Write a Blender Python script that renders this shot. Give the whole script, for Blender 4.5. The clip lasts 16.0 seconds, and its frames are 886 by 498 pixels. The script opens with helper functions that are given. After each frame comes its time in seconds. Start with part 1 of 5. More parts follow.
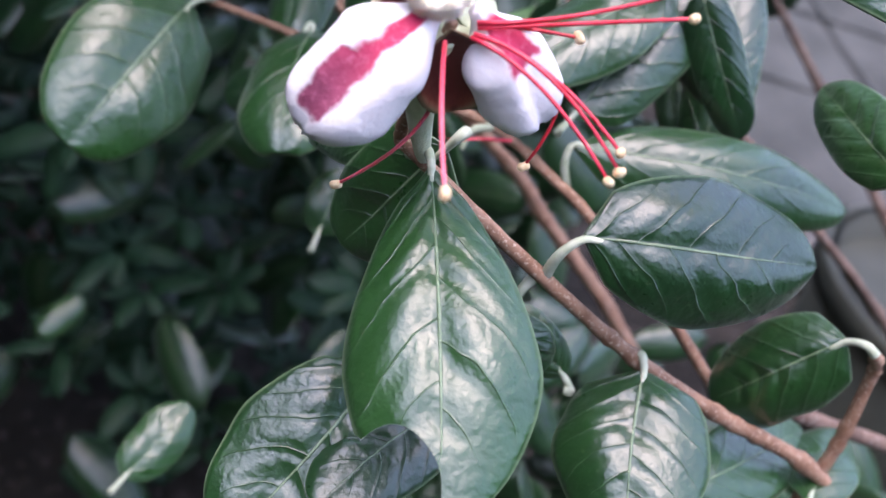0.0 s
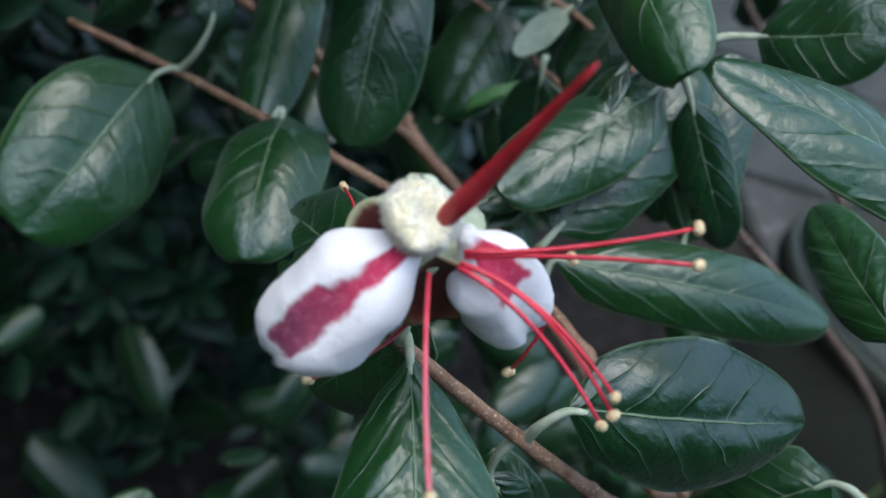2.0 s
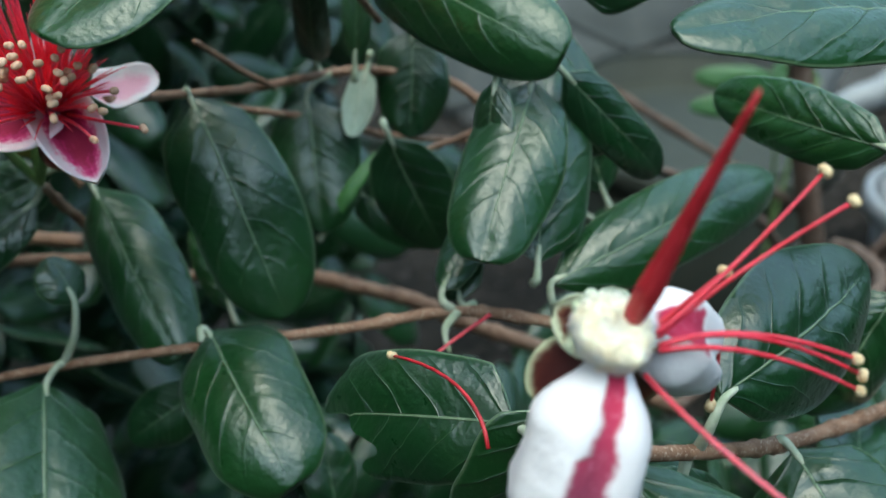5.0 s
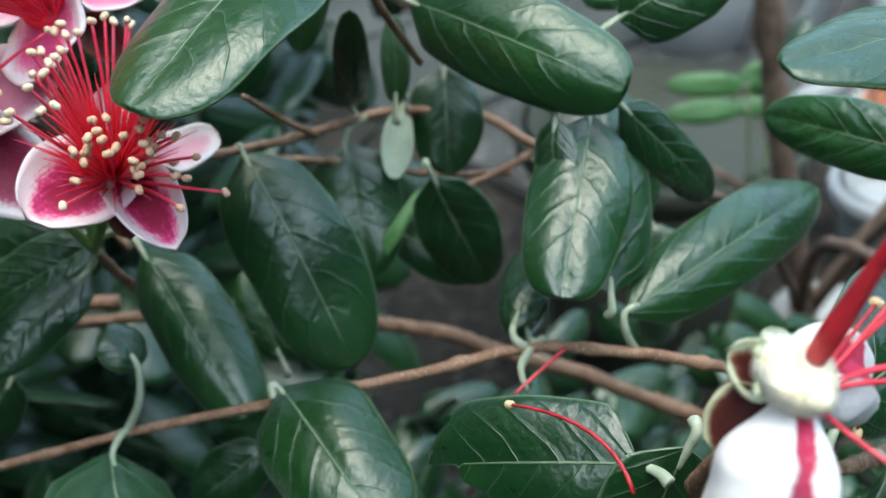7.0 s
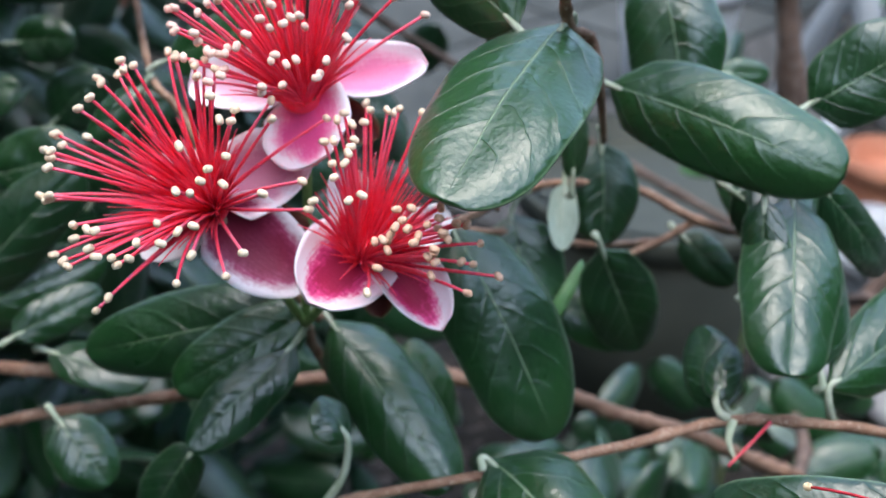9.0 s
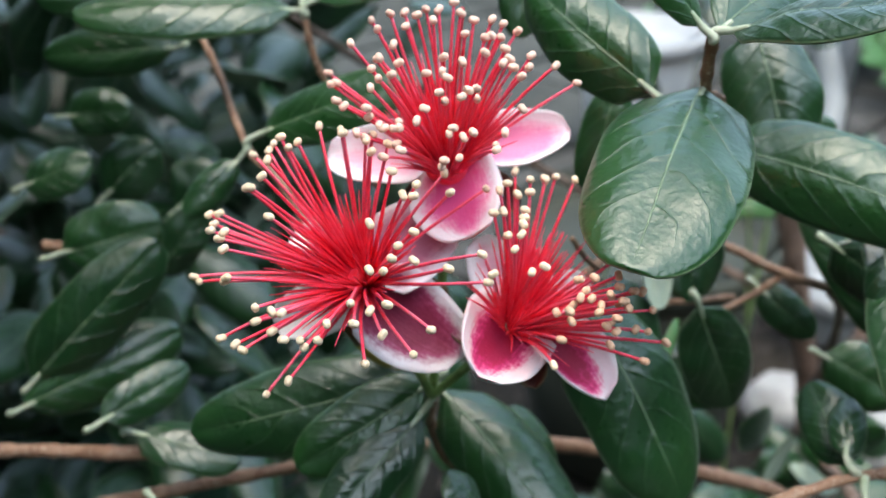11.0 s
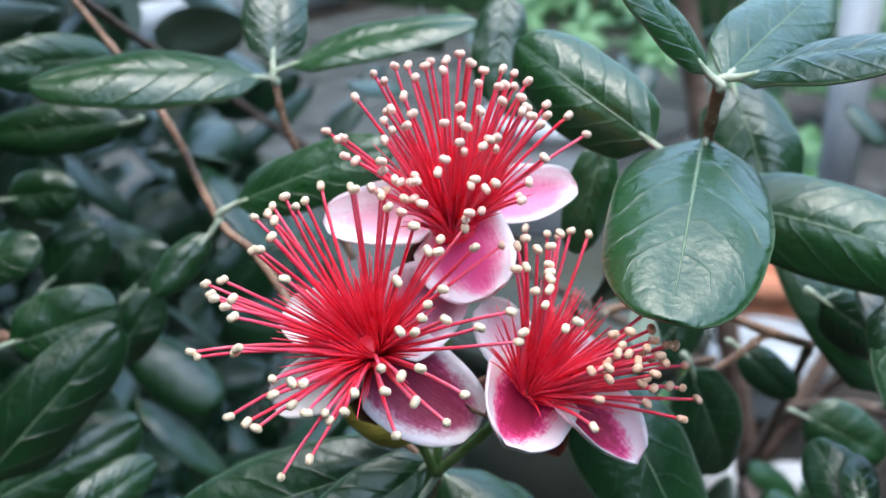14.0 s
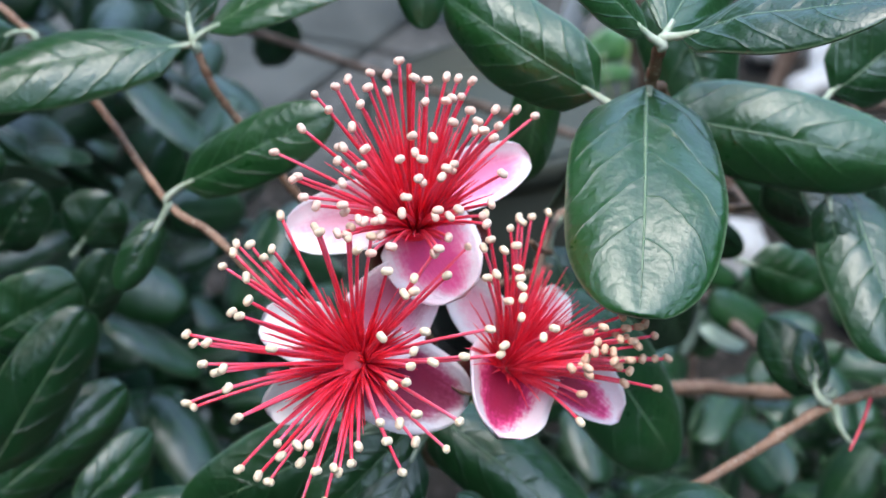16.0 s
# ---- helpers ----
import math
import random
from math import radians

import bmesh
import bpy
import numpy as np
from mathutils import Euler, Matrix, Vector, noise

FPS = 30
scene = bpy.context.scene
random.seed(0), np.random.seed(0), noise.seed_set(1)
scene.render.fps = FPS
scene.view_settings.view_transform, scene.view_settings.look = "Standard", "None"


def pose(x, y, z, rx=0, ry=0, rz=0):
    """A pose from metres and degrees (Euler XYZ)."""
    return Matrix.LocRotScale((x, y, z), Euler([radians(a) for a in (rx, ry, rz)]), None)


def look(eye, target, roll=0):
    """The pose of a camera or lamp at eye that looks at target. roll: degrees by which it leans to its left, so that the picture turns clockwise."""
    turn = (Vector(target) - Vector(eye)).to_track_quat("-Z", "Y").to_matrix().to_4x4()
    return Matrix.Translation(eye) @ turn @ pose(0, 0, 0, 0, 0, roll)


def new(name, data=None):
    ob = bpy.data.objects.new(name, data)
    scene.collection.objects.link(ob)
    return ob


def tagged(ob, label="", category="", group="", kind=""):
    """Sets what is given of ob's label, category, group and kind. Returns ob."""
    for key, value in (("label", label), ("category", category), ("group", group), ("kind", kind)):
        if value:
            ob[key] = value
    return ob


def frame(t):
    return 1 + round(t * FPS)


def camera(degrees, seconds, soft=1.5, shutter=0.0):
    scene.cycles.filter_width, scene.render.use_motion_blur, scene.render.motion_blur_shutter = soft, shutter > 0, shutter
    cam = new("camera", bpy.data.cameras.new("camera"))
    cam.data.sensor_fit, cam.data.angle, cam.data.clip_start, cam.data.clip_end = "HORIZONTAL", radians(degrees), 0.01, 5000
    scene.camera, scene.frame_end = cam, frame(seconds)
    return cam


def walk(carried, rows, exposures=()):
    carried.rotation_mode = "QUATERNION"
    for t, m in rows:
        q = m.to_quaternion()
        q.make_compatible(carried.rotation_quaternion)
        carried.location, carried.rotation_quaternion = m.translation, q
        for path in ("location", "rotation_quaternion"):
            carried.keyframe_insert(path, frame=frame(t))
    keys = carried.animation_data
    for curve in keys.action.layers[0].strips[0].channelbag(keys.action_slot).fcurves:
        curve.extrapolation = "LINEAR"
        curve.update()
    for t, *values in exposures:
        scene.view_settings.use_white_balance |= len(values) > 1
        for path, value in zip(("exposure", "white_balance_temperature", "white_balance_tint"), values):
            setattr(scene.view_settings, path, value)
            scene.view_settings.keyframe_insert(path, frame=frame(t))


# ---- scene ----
cam = camera(49.09, 16.0)
# seconds, eye in metres, turn in degrees
PATH = [
    (0, -0.00127, -0.00150, 0.75376, 49.552, -18.599, -0.707),
    (0.5, -0.00638, 0.00247, 0.76012, 49.142, -19.324, -0.854),
    (1, -0.00701, 0.00872, 0.76812, 48.210, -19.953, -0.583),
    (1.5, -0.00667, 0.01798, 0.76937, 47.743, -20.292, -0.944),
    (2, -0.00864, 0.02603, 0.77045, 47.418, -20.608, -1.626),
    (2.5, -0.00832, 0.02923, 0.77272, 46.638, -20.380, -2.553),
    (3, -0.01401, 0.03609, 0.76808, 47.289, -18.277, -5.912),
    (3.5, -0.01596, 0.03811, 0.76880, 48.534, -13.834, -11.908),
    (4, -0.02696, 0.04375, 0.77065, 51.733, -7.045, -21.928),
    (6.5, -0.04784, 0.06228, 0.76373, 56.197, 2.953, -38.709),
    (7, -0.05587, 0.06760, 0.77229, 56.062, 2.665, -39.173),
    (7.5, -0.06827, 0.07349, 0.77819, 56.198, 1.705, -40.059),
    (8, -0.07575, 0.08339, 0.77842, 57.259, 1.308, -40.666),
    (8.5, -0.08445, 0.09266, 0.78207, 58.029, 1.014, -41.117),
    (9, -0.09668, 0.10078, 0.78317, 58.409, 0.876, -41.332),
    (9.5, -0.10436, 0.11023, 0.78354, 58.868, 0.631, -41.840),
    (10, -0.11116, 0.11742, 0.78886, 59.418, 0.762, -42.708),
    (12.5, -0.12451, 0.13598, 0.76400, 67.495, 1.465, -47.552),
    (13, -0.12169, 0.13736, 0.75651, 69.381, 1.238, -48.118),
    (13.5, -0.12198, 0.13835, 0.76861, 68.615, 0.977, -48.798),
    (14, -0.12689, 0.14418, 0.77711, 66.645, 1.000, -50.342),
    (14.5, -0.13352, 0.14462, 0.79205, 62.436, 2.634, -52.110),
    (15, -0.12788, 0.15300, 0.80415, 58.633, 5.204, -54.552),
    (15.5, -0.11836, 0.15713, 0.80537, 55.032, 6.363, -56.591),
    (16, -0.11600, 0.15633, 0.81032, 53.171, 6.239, -58.004),
]
# seconds, stops, white balance
EXPOSURES = [(0, 1.31, 6250, 30), (0.5, 1.38, 6250, 30), (1.0, 1.08, 6150, 24), (1.5, 0.68, 6000, 12), (2.0, 0.29, 5900, 4), (2.5, 0.17, 5850, -5), (3.5, 0.4, 5800, -9), (4, 0.47, 5750, -6), (6.5, 0.64, 6650, -10), (7, 0.88, 6250, -3), (8, 1.0, 6050, 8), (10, 1.01, 5950, 11), (12.5, 1.08, 7650, -7), (13, 1.08, 7350, -6), (14, 1.13, 5850, 6), (16, 1.02, 5850, 7)]
walk(cam, [(t, pose(x, y, z, a, b, c)) for t, x, y, z, a, b, c in PATH], EXPOSURES)
cam.data.dof.use_dof = True
cam.data.dof.focus_distance = 0.139
cam.data.dof.aperture_fstop = 22.0

# ---- sky and light: an overcast day ----
world = bpy.data.worlds.new("overcast_sky")
scene.world = world
world.use_nodes = True
wn = world.node_tree
sky = wn.nodes.new("ShaderNodeTexSky")
sky.sky_type = "NISHITA"
sky.sun_disc = False
sky.sun_elevation = radians(85)
sky.sun_rotation = radians(234)
sky.air_density, sky.dust_density, sky.ozone_density = 1.5, 3.0, 1.0
wn.links.new(sky.outputs[0], wn.nodes["Background"].inputs["Color"])
wn.nodes["Background"].inputs["Strength"].default_value = 0.27
sun = new("sun", bpy.data.lights.new("sun", "SUN"))
sun.data.energy = 0.88
sun.data.angle = radians(65)
sun.data.color = (0.90, 0.96, 1.0)
sun.matrix_world = look((-0.62, -0.26, 2.4), (0.1, 0.3, 0.6))

# ---- materials ----
def material(name):
    mat = bpy.data.materials.new(name)
    mat.use_nodes = True
    return mat, mat.node_tree, mat.node_tree.nodes["Principled BSDF"]


def node(tree, kind, **values):
    made = tree.nodes.new(kind)
    for key, value in values.items():
        made.inputs[int(key[1:])].default_value = value
    return made


def calc(tree, op, a, b=None, c=None):
    made = tree.nodes.new("ShaderNodeMath")
    made.operation = op
    for n, v in enumerate((a, b, c)):
        if v is None:
            continue
        if isinstance(v, (int, float)):
            made.inputs[n].default_value = v
        else:
            tree.links.new(v, made.inputs[n])
    return made.outputs[0]


def step(tree, value, low, high):
    made = tree.nodes.new("ShaderNodeMapRange")
    made.interpolation_type = "SMOOTHSTEP"
    tree.links.new(value, made.inputs["Value"])
    made.inputs["From Min"].default_value, made.inputs["From Max"].default_value = low, high
    return made.outputs["Result"]


def blend(tree, factor, a, b):
    made = tree.nodes.new("ShaderNodeMix")
    made.data_type = "RGBA"
    for sock, v in ((made.inputs["Factor"], factor), (made.inputs["A"], a), (made.inputs["B"], b)):
        if isinstance(v, (int, float)):
            sock.default_value = v
        elif isinstance(v, tuple):
            sock.default_value = (*v, 1)
        else:
            tree.links.new(v, sock)
    return made.outputs["Result"]


def grain(tree, scale, detail=3.0, coords="Object", rough=0.55):
    place = tree.nodes.new("ShaderNodeTexCoord")
    made = tree.nodes.new("ShaderNodeTexNoise")
    made.inputs["Scale"].default_value, made.inputs["Detail"].default_value = scale, detail
    made.inputs["Roughness"].default_value = rough
    tree.links.new(place.outputs[coords], made.inputs["Vector"])
    return made.outputs["Fac"]


def bump(tree, shader, height, strength, distance):
    made = tree.nodes.new("ShaderNodeBump")
    made.inputs["Strength"].default_value, made.inputs["Distance"].default_value = strength, distance
    tree.links.new(height, made.inputs["Height"])
    tree.links.new(made.outputs[0], shader.inputs["Normal"])


def vein_parts(tree):
    """The midrib, the side veins and the pads between them, from the leaf's own length and width."""
    uv = tree.nodes.new("ShaderNodeTexCoord").outputs["UV"]
    parts_uv = tree.nodes.new("ShaderNodeSeparateXYZ")
    tree.links.new(uv, parts_uv.inputs[0])
    along = parts_uv.outputs["X"]
    signed = calc(tree, "MULTIPLY_ADD", parts_uv.outputs["Y"], 2.0, -1.0)
    off = calc(tree, "ABSOLUTE", signed)
    side = calc(tree, "GREATER_THAN", signed, 0.0)
    wob = grain(tree, 80.0, 2.0)
    arch = calc(tree, "MULTIPLY", calc(tree, "POWER", off, 1.35), 0.30)
    phase = calc(tree, "MULTIPLY", calc(tree, "SUBTRACT", along, arch), 5.6)
    phase = calc(tree, "ADD", phase, calc(tree, "MULTIPLY", side, 0.42))
    phase = calc(tree, "ADD", phase, calc(tree, "MULTIPLY", wob, 0.75))
    cell = calc(tree, "ABSOLUTE", calc(tree, "SUBTRACT", calc(tree, "FRACT", phase), 0.5))
    vein = calc(tree, "SUBTRACT", 1.0, step(tree, cell, 0.0, 0.028))
    rim = calc(tree, "SUBTRACT", 1.0, step(tree, off, 0.72, 0.95))
    rim = calc(tree, "MULTIPLY", rim, calc(tree, "SUBTRACT", 1.0, step(tree, along, 0.66, 0.90)))
    vein = calc(tree, "MULTIPLY", vein, rim)
    width = calc(tree, "MULTIPLY_ADD", along, -0.028, 0.036)
    mid = calc(tree, "SUBTRACT", 1.0, step(tree, calc(tree, "DIVIDE", off, width), 0.35, 1.0))
    mid = calc(tree, "MULTIPLY", mid, calc(tree, "SUBTRACT", 1.0, step(tree, along, 0.78, 1.0)))
    pad = calc(tree, "MULTIPLY", step(tree, cell, 0.0, 0.16), calc(tree, "SUBTRACT", 1.0, step(tree, along, 0.62, 0.92)))
    return along, off, mid, vein, pad


def leaf_material(name, dark, light, rib, shine, polish=0.32, bloom=0.06, gloss=0.68):
    """A leathery leaf: sunken pale ribs, pads raised between them, a waxy skin over a green that varies from leaf to leaf."""
    mat, tree, shader = material(name)
    along, off, mid, vein, pad = vein_parts(tree)
    broad = grain(tree, 90.0, 4.0)
    own = tree.nodes.new("ShaderNodeObjectInfo").outputs["Random"]
    tone = calc(tree, "MULTIPLY_ADD", own, 0.75, calc(tree, "MULTIPLY_ADD", broad, 0.9, -0.4))
    colour = blend(tree, tone, dark, light)
    speck = step(tree, grain(tree, 900.0, 2.0), 0.66, 0.72)
    colour = blend(tree, calc(tree, "MULTIPLY", speck, 0.25), colour, (0.10, 0.14, 0.07))
    scar = step(tree, grain(tree, 260.0, 5.0, "Object", 0.7), 0.70, 0.735)
    colour = blend(tree, calc(tree, "MULTIPLY", scar, 0.5), colour, (0.07, 0.055, 0.03))
    edge = step(tree, off, 0.955, 0.995)
    colour = blend(tree, calc(tree, "MULTIPLY", edge, 0.5), colour, rib)
    colour = blend(tree, calc(tree, "MULTIPLY", vein, 0.17), colour, rib)
    colour = blend(tree, calc(tree, "MULTIPLY", mid, 0.7), colour, rib)
    tree.links.new(colour, shader.inputs["Base Color"])
    patch = calc(tree, "MULTIPLY_ADD", grain(tree, 420.0, 3.0), 0.24, calc(tree, "MULTIPLY", grain(tree, 70.0, 3.0), 0.20))
    rough = calc(tree, "ADD", patch, shine - 0.06)
    rough = calc(tree, "ADD", rough, calc(tree, "MULTIPLY", mid, 0.2))
    tree.links.new(rough, shader.inputs["Roughness"])
    shader.inputs["Specular IOR Level"].default_value = gloss
    shader.inputs["Coat Weight"].default_value = polish
    tree.links.new(calc(tree, "ADD", rough, 0.04), shader.inputs["Coat Roughness"])
    shader.inputs["Sheen Weight"].default_value = bloom
    shader.inputs["Sheen Roughness"].default_value = 0.4
    shader.inputs["Sheen Tint"].default_value = (0.78, 0.90, 0.96, 1)
    height = calc(tree, "MULTIPLY_ADD", pad, 0.20, calc(tree, "MULTIPLY_ADD", grain(tree, 230.0, 3.0), 0.85, calc(tree, "MULTIPLY", grain(tree, 1300.0, 2.0), 0.16)))
    net = tree.nodes.new("ShaderNodeTexVoronoi")
    net.feature = "DISTANCE_TO_EDGE"
    net.inputs["Scale"].default_value = 330.0
    spot = tree.nodes.new("ShaderNodeTexCoord").outputs["Object"]
    bent = tree.nodes.new("ShaderNodeVectorMath")
    bent.operation = "MULTIPLY_ADD"
    swirl = tree.nodes.new("ShaderNodeTexNoise")
    swirl.inputs["Scale"].default_value = 500.0
    tree.links.new(spot, swirl.inputs["Vector"])
    tree.links.new(swirl.outputs["Color"], bent.inputs[0])
    bent.inputs[1].default_value = (0.0018, 0.0018, 0.0018)
    tree.links.new(spot, bent.inputs[2])
    tree.links.new(bent.outputs[0], net.inputs["Vector"])
    height = calc(tree, "MULTIPLY_ADD", step(tree, net.outputs["Distance"], 0.0, 0.34), 0.13, height)
    height = calc(tree, "SUBTRACT", height, calc(tree, "MULTIPLY", vein, 0.40))
    height = calc(tree, "SUBTRACT", height, calc(tree, "MULTIPLY", mid, 0.5))
    made = tree.nodes.new("ShaderNodeBump")
    made.inputs["Strength"].default_value, made.inputs["Distance"].default_value = 0.55, 0.0007
    tree.links.new(height, made.inputs["Height"])
    tree.links.new(made.outputs[0], shader.inputs["Normal"])
    tree.links.new(made.outputs[0], shader.inputs["Coat Normal"])
    return mat


LEAF_TOP = leaf_material("leaf_top", (0.004, 0.027, 0.006), (0.014, 0.063, 0.011), (0.19, 0.27, 0.15), 0.17)
# dull and dark: the shrub's shade is put into this leaf's colour
SHADED_UNDERGROWTH = leaf_material("shaded_undergrowth_leaf", (0.006, 0.032, 0.012), (0.020, 0.085, 0.030), (0.05, 0.10, 0.05), 0.40, 0.0, 0.0, 0.35)
LEAF_YOUNG = leaf_material("leaf_young", (0.03, 0.12, 0.02), (0.07, 0.20, 0.04), (0.30, 0.42, 0.20), 0.32)
LEAF_YELLOW = leaf_material("leaf_yellow", (0.30, 0.24, 0.03), (0.50, 0.36, 0.05), (0.55, 0.45, 0.15), 0.4)


def felt_material():
    mat, tree, shader = material("leaf_felt")
    along, off, mid, vein, pad = vein_parts(tree)
    colour = blend(tree, grain(tree, 300.0), (0.26, 0.33, 0.24), (0.40, 0.46, 0.36))
    colour = blend(tree, calc(tree, "MULTIPLY", vein, 0.4), colour, (0.50, 0.52, 0.40))
    colour = blend(tree, mid, colour, (0.52, 0.52, 0.38))
    tree.links.new(colour, shader.inputs["Base Color"])
    shader.inputs["Roughness"].default_value = 0.85
    bump(tree, shader, grain(tree, 2500.0), 0.5, 0.0002)
    return mat


LEAF_FELT = felt_material()


def plain_material(name, a, b, scale, rough, relief=0.3, depth=0.0003, fine=None):
    mat, tree, shader = material(name)
    tone = step(tree, grain(tree, scale, 4.0), 0.3, 0.7)
    colour = blend(tree, tone, a, b)
    if fine:
        colour = blend(tree, step(tree, grain(tree, scale * 7, 3.0), 0.56, 0.68), colour, fine)
    tree.links.new(colour, shader.inputs["Base Color"])
    tree.links.new(calc(tree, "MULTIPLY_ADD", grain(tree, scale * 3), 0.25, rough - 0.12), shader.inputs["Roughness"])
    bump(tree, shader, grain(tree, scale * 6, 4.0), relief, depth)
    return mat


BARK = plain_material("twig_bark", (0.17, 0.085, 0.046), (0.32, 0.185, 0.115), 220.0, 0.65, 0.6, 0.0003, (0.47, 0.36, 0.27))
OLD_BARK = plain_material("old_bark", (0.10, 0.06, 0.04), (0.22, 0.14, 0.10), 60.0, 0.8, 0.7, 0.001, (0.30, 0.24, 0.20))
PETIOLE = plain_material("petiole_felt", (0.32, 0.38, 0.25), (0.48, 0.51, 0.39), 400.0, 0.8)
PEDICEL = plain_material("green_stalk", (0.16, 0.26, 0.07), (0.26, 0.36, 0.12), 400.0, 0.6)
FILAMENT = plain_material("crimson_filament", (0.90, 0.013, 0.052), (0.95, 0.085, 0.16), 420.0, 0.33)
OLD_FILAMENT = plain_material("pink_filament", (0.56, 0.03, 0.06), (0.72, 0.10, 0.13), 300.0, 0.42)
DARK_FILAMENT = plain_material("dark_filament", (0.36, 0.010, 0.018), (0.52, 0.025, 0.04), 300.0, 0.42)
SPENT_FILAMENT = plain_material("spent_filament", (0.58, 0.010, 0.030), (0.72, 0.045, 0.085), 300.0, 0.36)
ANTHER = plain_material("anther_pollen", (0.80, 0.60, 0.38), (0.90, 0.76, 0.55), 900.0, 0.7, 0.4)
ROSY_ANTHER = plain_material("rosy_anther", (0.80, 0.48, 0.36), (0.90, 0.68, 0.54), 900.0, 0.7, 0.4)
TAN_ANTHER = plain_material("tan_anther", (0.60, 0.33, 0.20), (0.78, 0.52, 0.36), 900.0, 0.7, 0.4)
OLD_ANTHER = plain_material("dry_anther", (0.55, 0.36, 0.18), (0.80, 0.66, 0.40), 900.0, 0.7, 0.4)
WOOL = plain_material("receptacle_wool", (0.95, 0.84, 0.59), (0.97, 0.91, 0.75), 500.0, 0.9, 0.3, 0.0002)
SEPAL_OUT = plain_material("sepal_outside", (0.50, 0.56, 0.36), (0.68, 0.70, 0.52), 300.0, 0.85, 0.6)


WOOL.node_tree.nodes["Principled BSDF"].inputs["Subsurface Weight"].default_value = 0.6
WOOL.node_tree.nodes["Principled BSDF"].inputs["Subsurface Radius"].default_value = (0.004, 0.0035, 0.0025)
# outer ends are coloured paler in place of the highlights on them
for skin, outer in ((FILAMENT, (0.94, 0.18, 0.28)), (OLD_FILAMENT, (0.90, 0.26, 0.33))):
    shade = skin.node_tree.nodes["Principled BSDF"]
    shade.inputs["Subsurface Weight"].default_value = 0.5
    shade.inputs["Subsurface Radius"].default_value = (0.002, 0.0004, 0.0004)
    nodes = skin.node_tree
    drawn = shade.inputs["Base Color"].links[0].from_socket
    some = calc(nodes, "MULTIPLY_ADD", nodes.nodes.new("ShaderNodeObjectInfo").outputs["Random"], 0.8, 0.1)
    far = nodes.nodes.new("ShaderNodeVectorMath")
    far.operation = "LENGTH"
    nodes.links.new(nodes.nodes.new("ShaderNodeTexCoord").outputs["Object"], far.inputs[0])
    highlight_paling = calc(nodes, "MULTIPLY", step(nodes, far.outputs["Value"], 0.007, 0.024), some)
    nodes.links.new(blend(nodes, highlight_paling, drawn, outer), shade.inputs["Base Color"])


def petal_material(name, heart, flush, pale, spread):
    """Heart colour along the middle, paling through a flush to a white rim."""
    mat, tree, shader = material(name)
    uv = tree.nodes.new("ShaderNodeTexCoord").outputs["UV"]
    cut = tree.nodes.new("ShaderNodeSeparateXYZ")
    tree.links.new(uv, cut.inputs[0])
    along = cut.outputs["X"]
    off = calc(tree, "ABSOLUTE", calc(tree, "MULTIPLY_ADD", cut.outputs["Y"], 2.0, -1.0))
    reach = calc(tree, "ADD", calc(tree, "POWER", off, 2.0), calc(tree, "POWER", calc(tree, "MULTIPLY", along, 0.93), 5.0))
    reach = calc(tree, "ADD", reach, calc(tree, "MULTIPLY_ADD", grain(tree, 260.0, 4.0), 0.5, -0.25))
    streak = tree.nodes.new("ShaderNodeTexNoise")
    stretch = tree.nodes.new("ShaderNodeMapping")
    stretch.inputs["Scale"].default_value = (2.0, 26.0, 1.0)
    tree.links.new(uv, stretch.inputs["Vector"])
    tree.links.new(stretch.outputs[0], streak.inputs["Vector"])
    streak.inputs["Scale"].default_value = 1.6
    reach = calc(tree, "ADD", reach, calc(tree, "MULTIPLY_ADD", streak.outputs["Fac"], 0.35, -0.17))
    reach = calc(tree, "ADD", reach, calc(tree, "MULTIPLY_ADD", grain(tree, 1400.0, 2.0), 0.34, -0.17))
    colour = blend(tree, step(tree, reach, spread * 0.20, spread * 0.85), heart, flush)
    colour = blend(tree, step(tree, reach, spread * 0.60, spread * 1.30), colour, pale)
    tree.links.new(colour, shader.inputs["Base Color"])
    shader.inputs["Roughness"].default_value = 0.55
    shader.inputs["Subsurface Weight"].default_value = 0.12
    shader.inputs["Subsurface Radius"].default_value = (0.002, 0.001, 0.001)
    bump(tree, shader, calc(tree, "ADD", streak.outputs["Fac"], grain(tree, 1500.0)), 0.35, 0.0003)
    return mat


PETAL_IN = petal_material("petal_inside", (0.36, 0.016, 0.07), (0.74, 0.06, 0.25), (0.90, 0.80, 0.82), 0.44)
PETAL_PINK = petal_material("petal_pink", (0.80, 0.10, 0.30), (0.87, 0.34, 0.50), (0.92, 0.84, 0.85), 0.60)
PETAL_MAUVE = petal_material("petal_mauve", (0.26, 0.012, 0.055), (0.46, 0.07, 0.17), (0.90, 0.82, 0.84), 0.66)
SEPAL_CUP = petal_material("sepal_cup", (0.055, 0.004, 0.003), (0.10, 0.014, 0.007), (0.50, 0.52, 0.32), 0.85)
SEPAL_EDGE = petal_material("sepal_edge", (0.060, 0.005, 0.004), (0.16, 0.05, 0.02), (0.62, 0.64, 0.44), 0.42)
PETAL_BLUSH = petal_material("petal_blush", (0.78, 0.24, 0.42), (0.86, 0.50, 0.62), (0.93, 0.87, 0.88), 0.62)
PETAL_DUSK = petal_material("petal_dusk", (0.46, 0.16, 0.25), (0.62, 0.36, 0.43), (0.90, 0.84, 0.85), 0.70)
PETAL_PALE = petal_material("petal_pale", (0.84, 0.46, 0.58), (0.90, 0.72, 0.77), (0.94, 0.89, 0.90), 0.50)
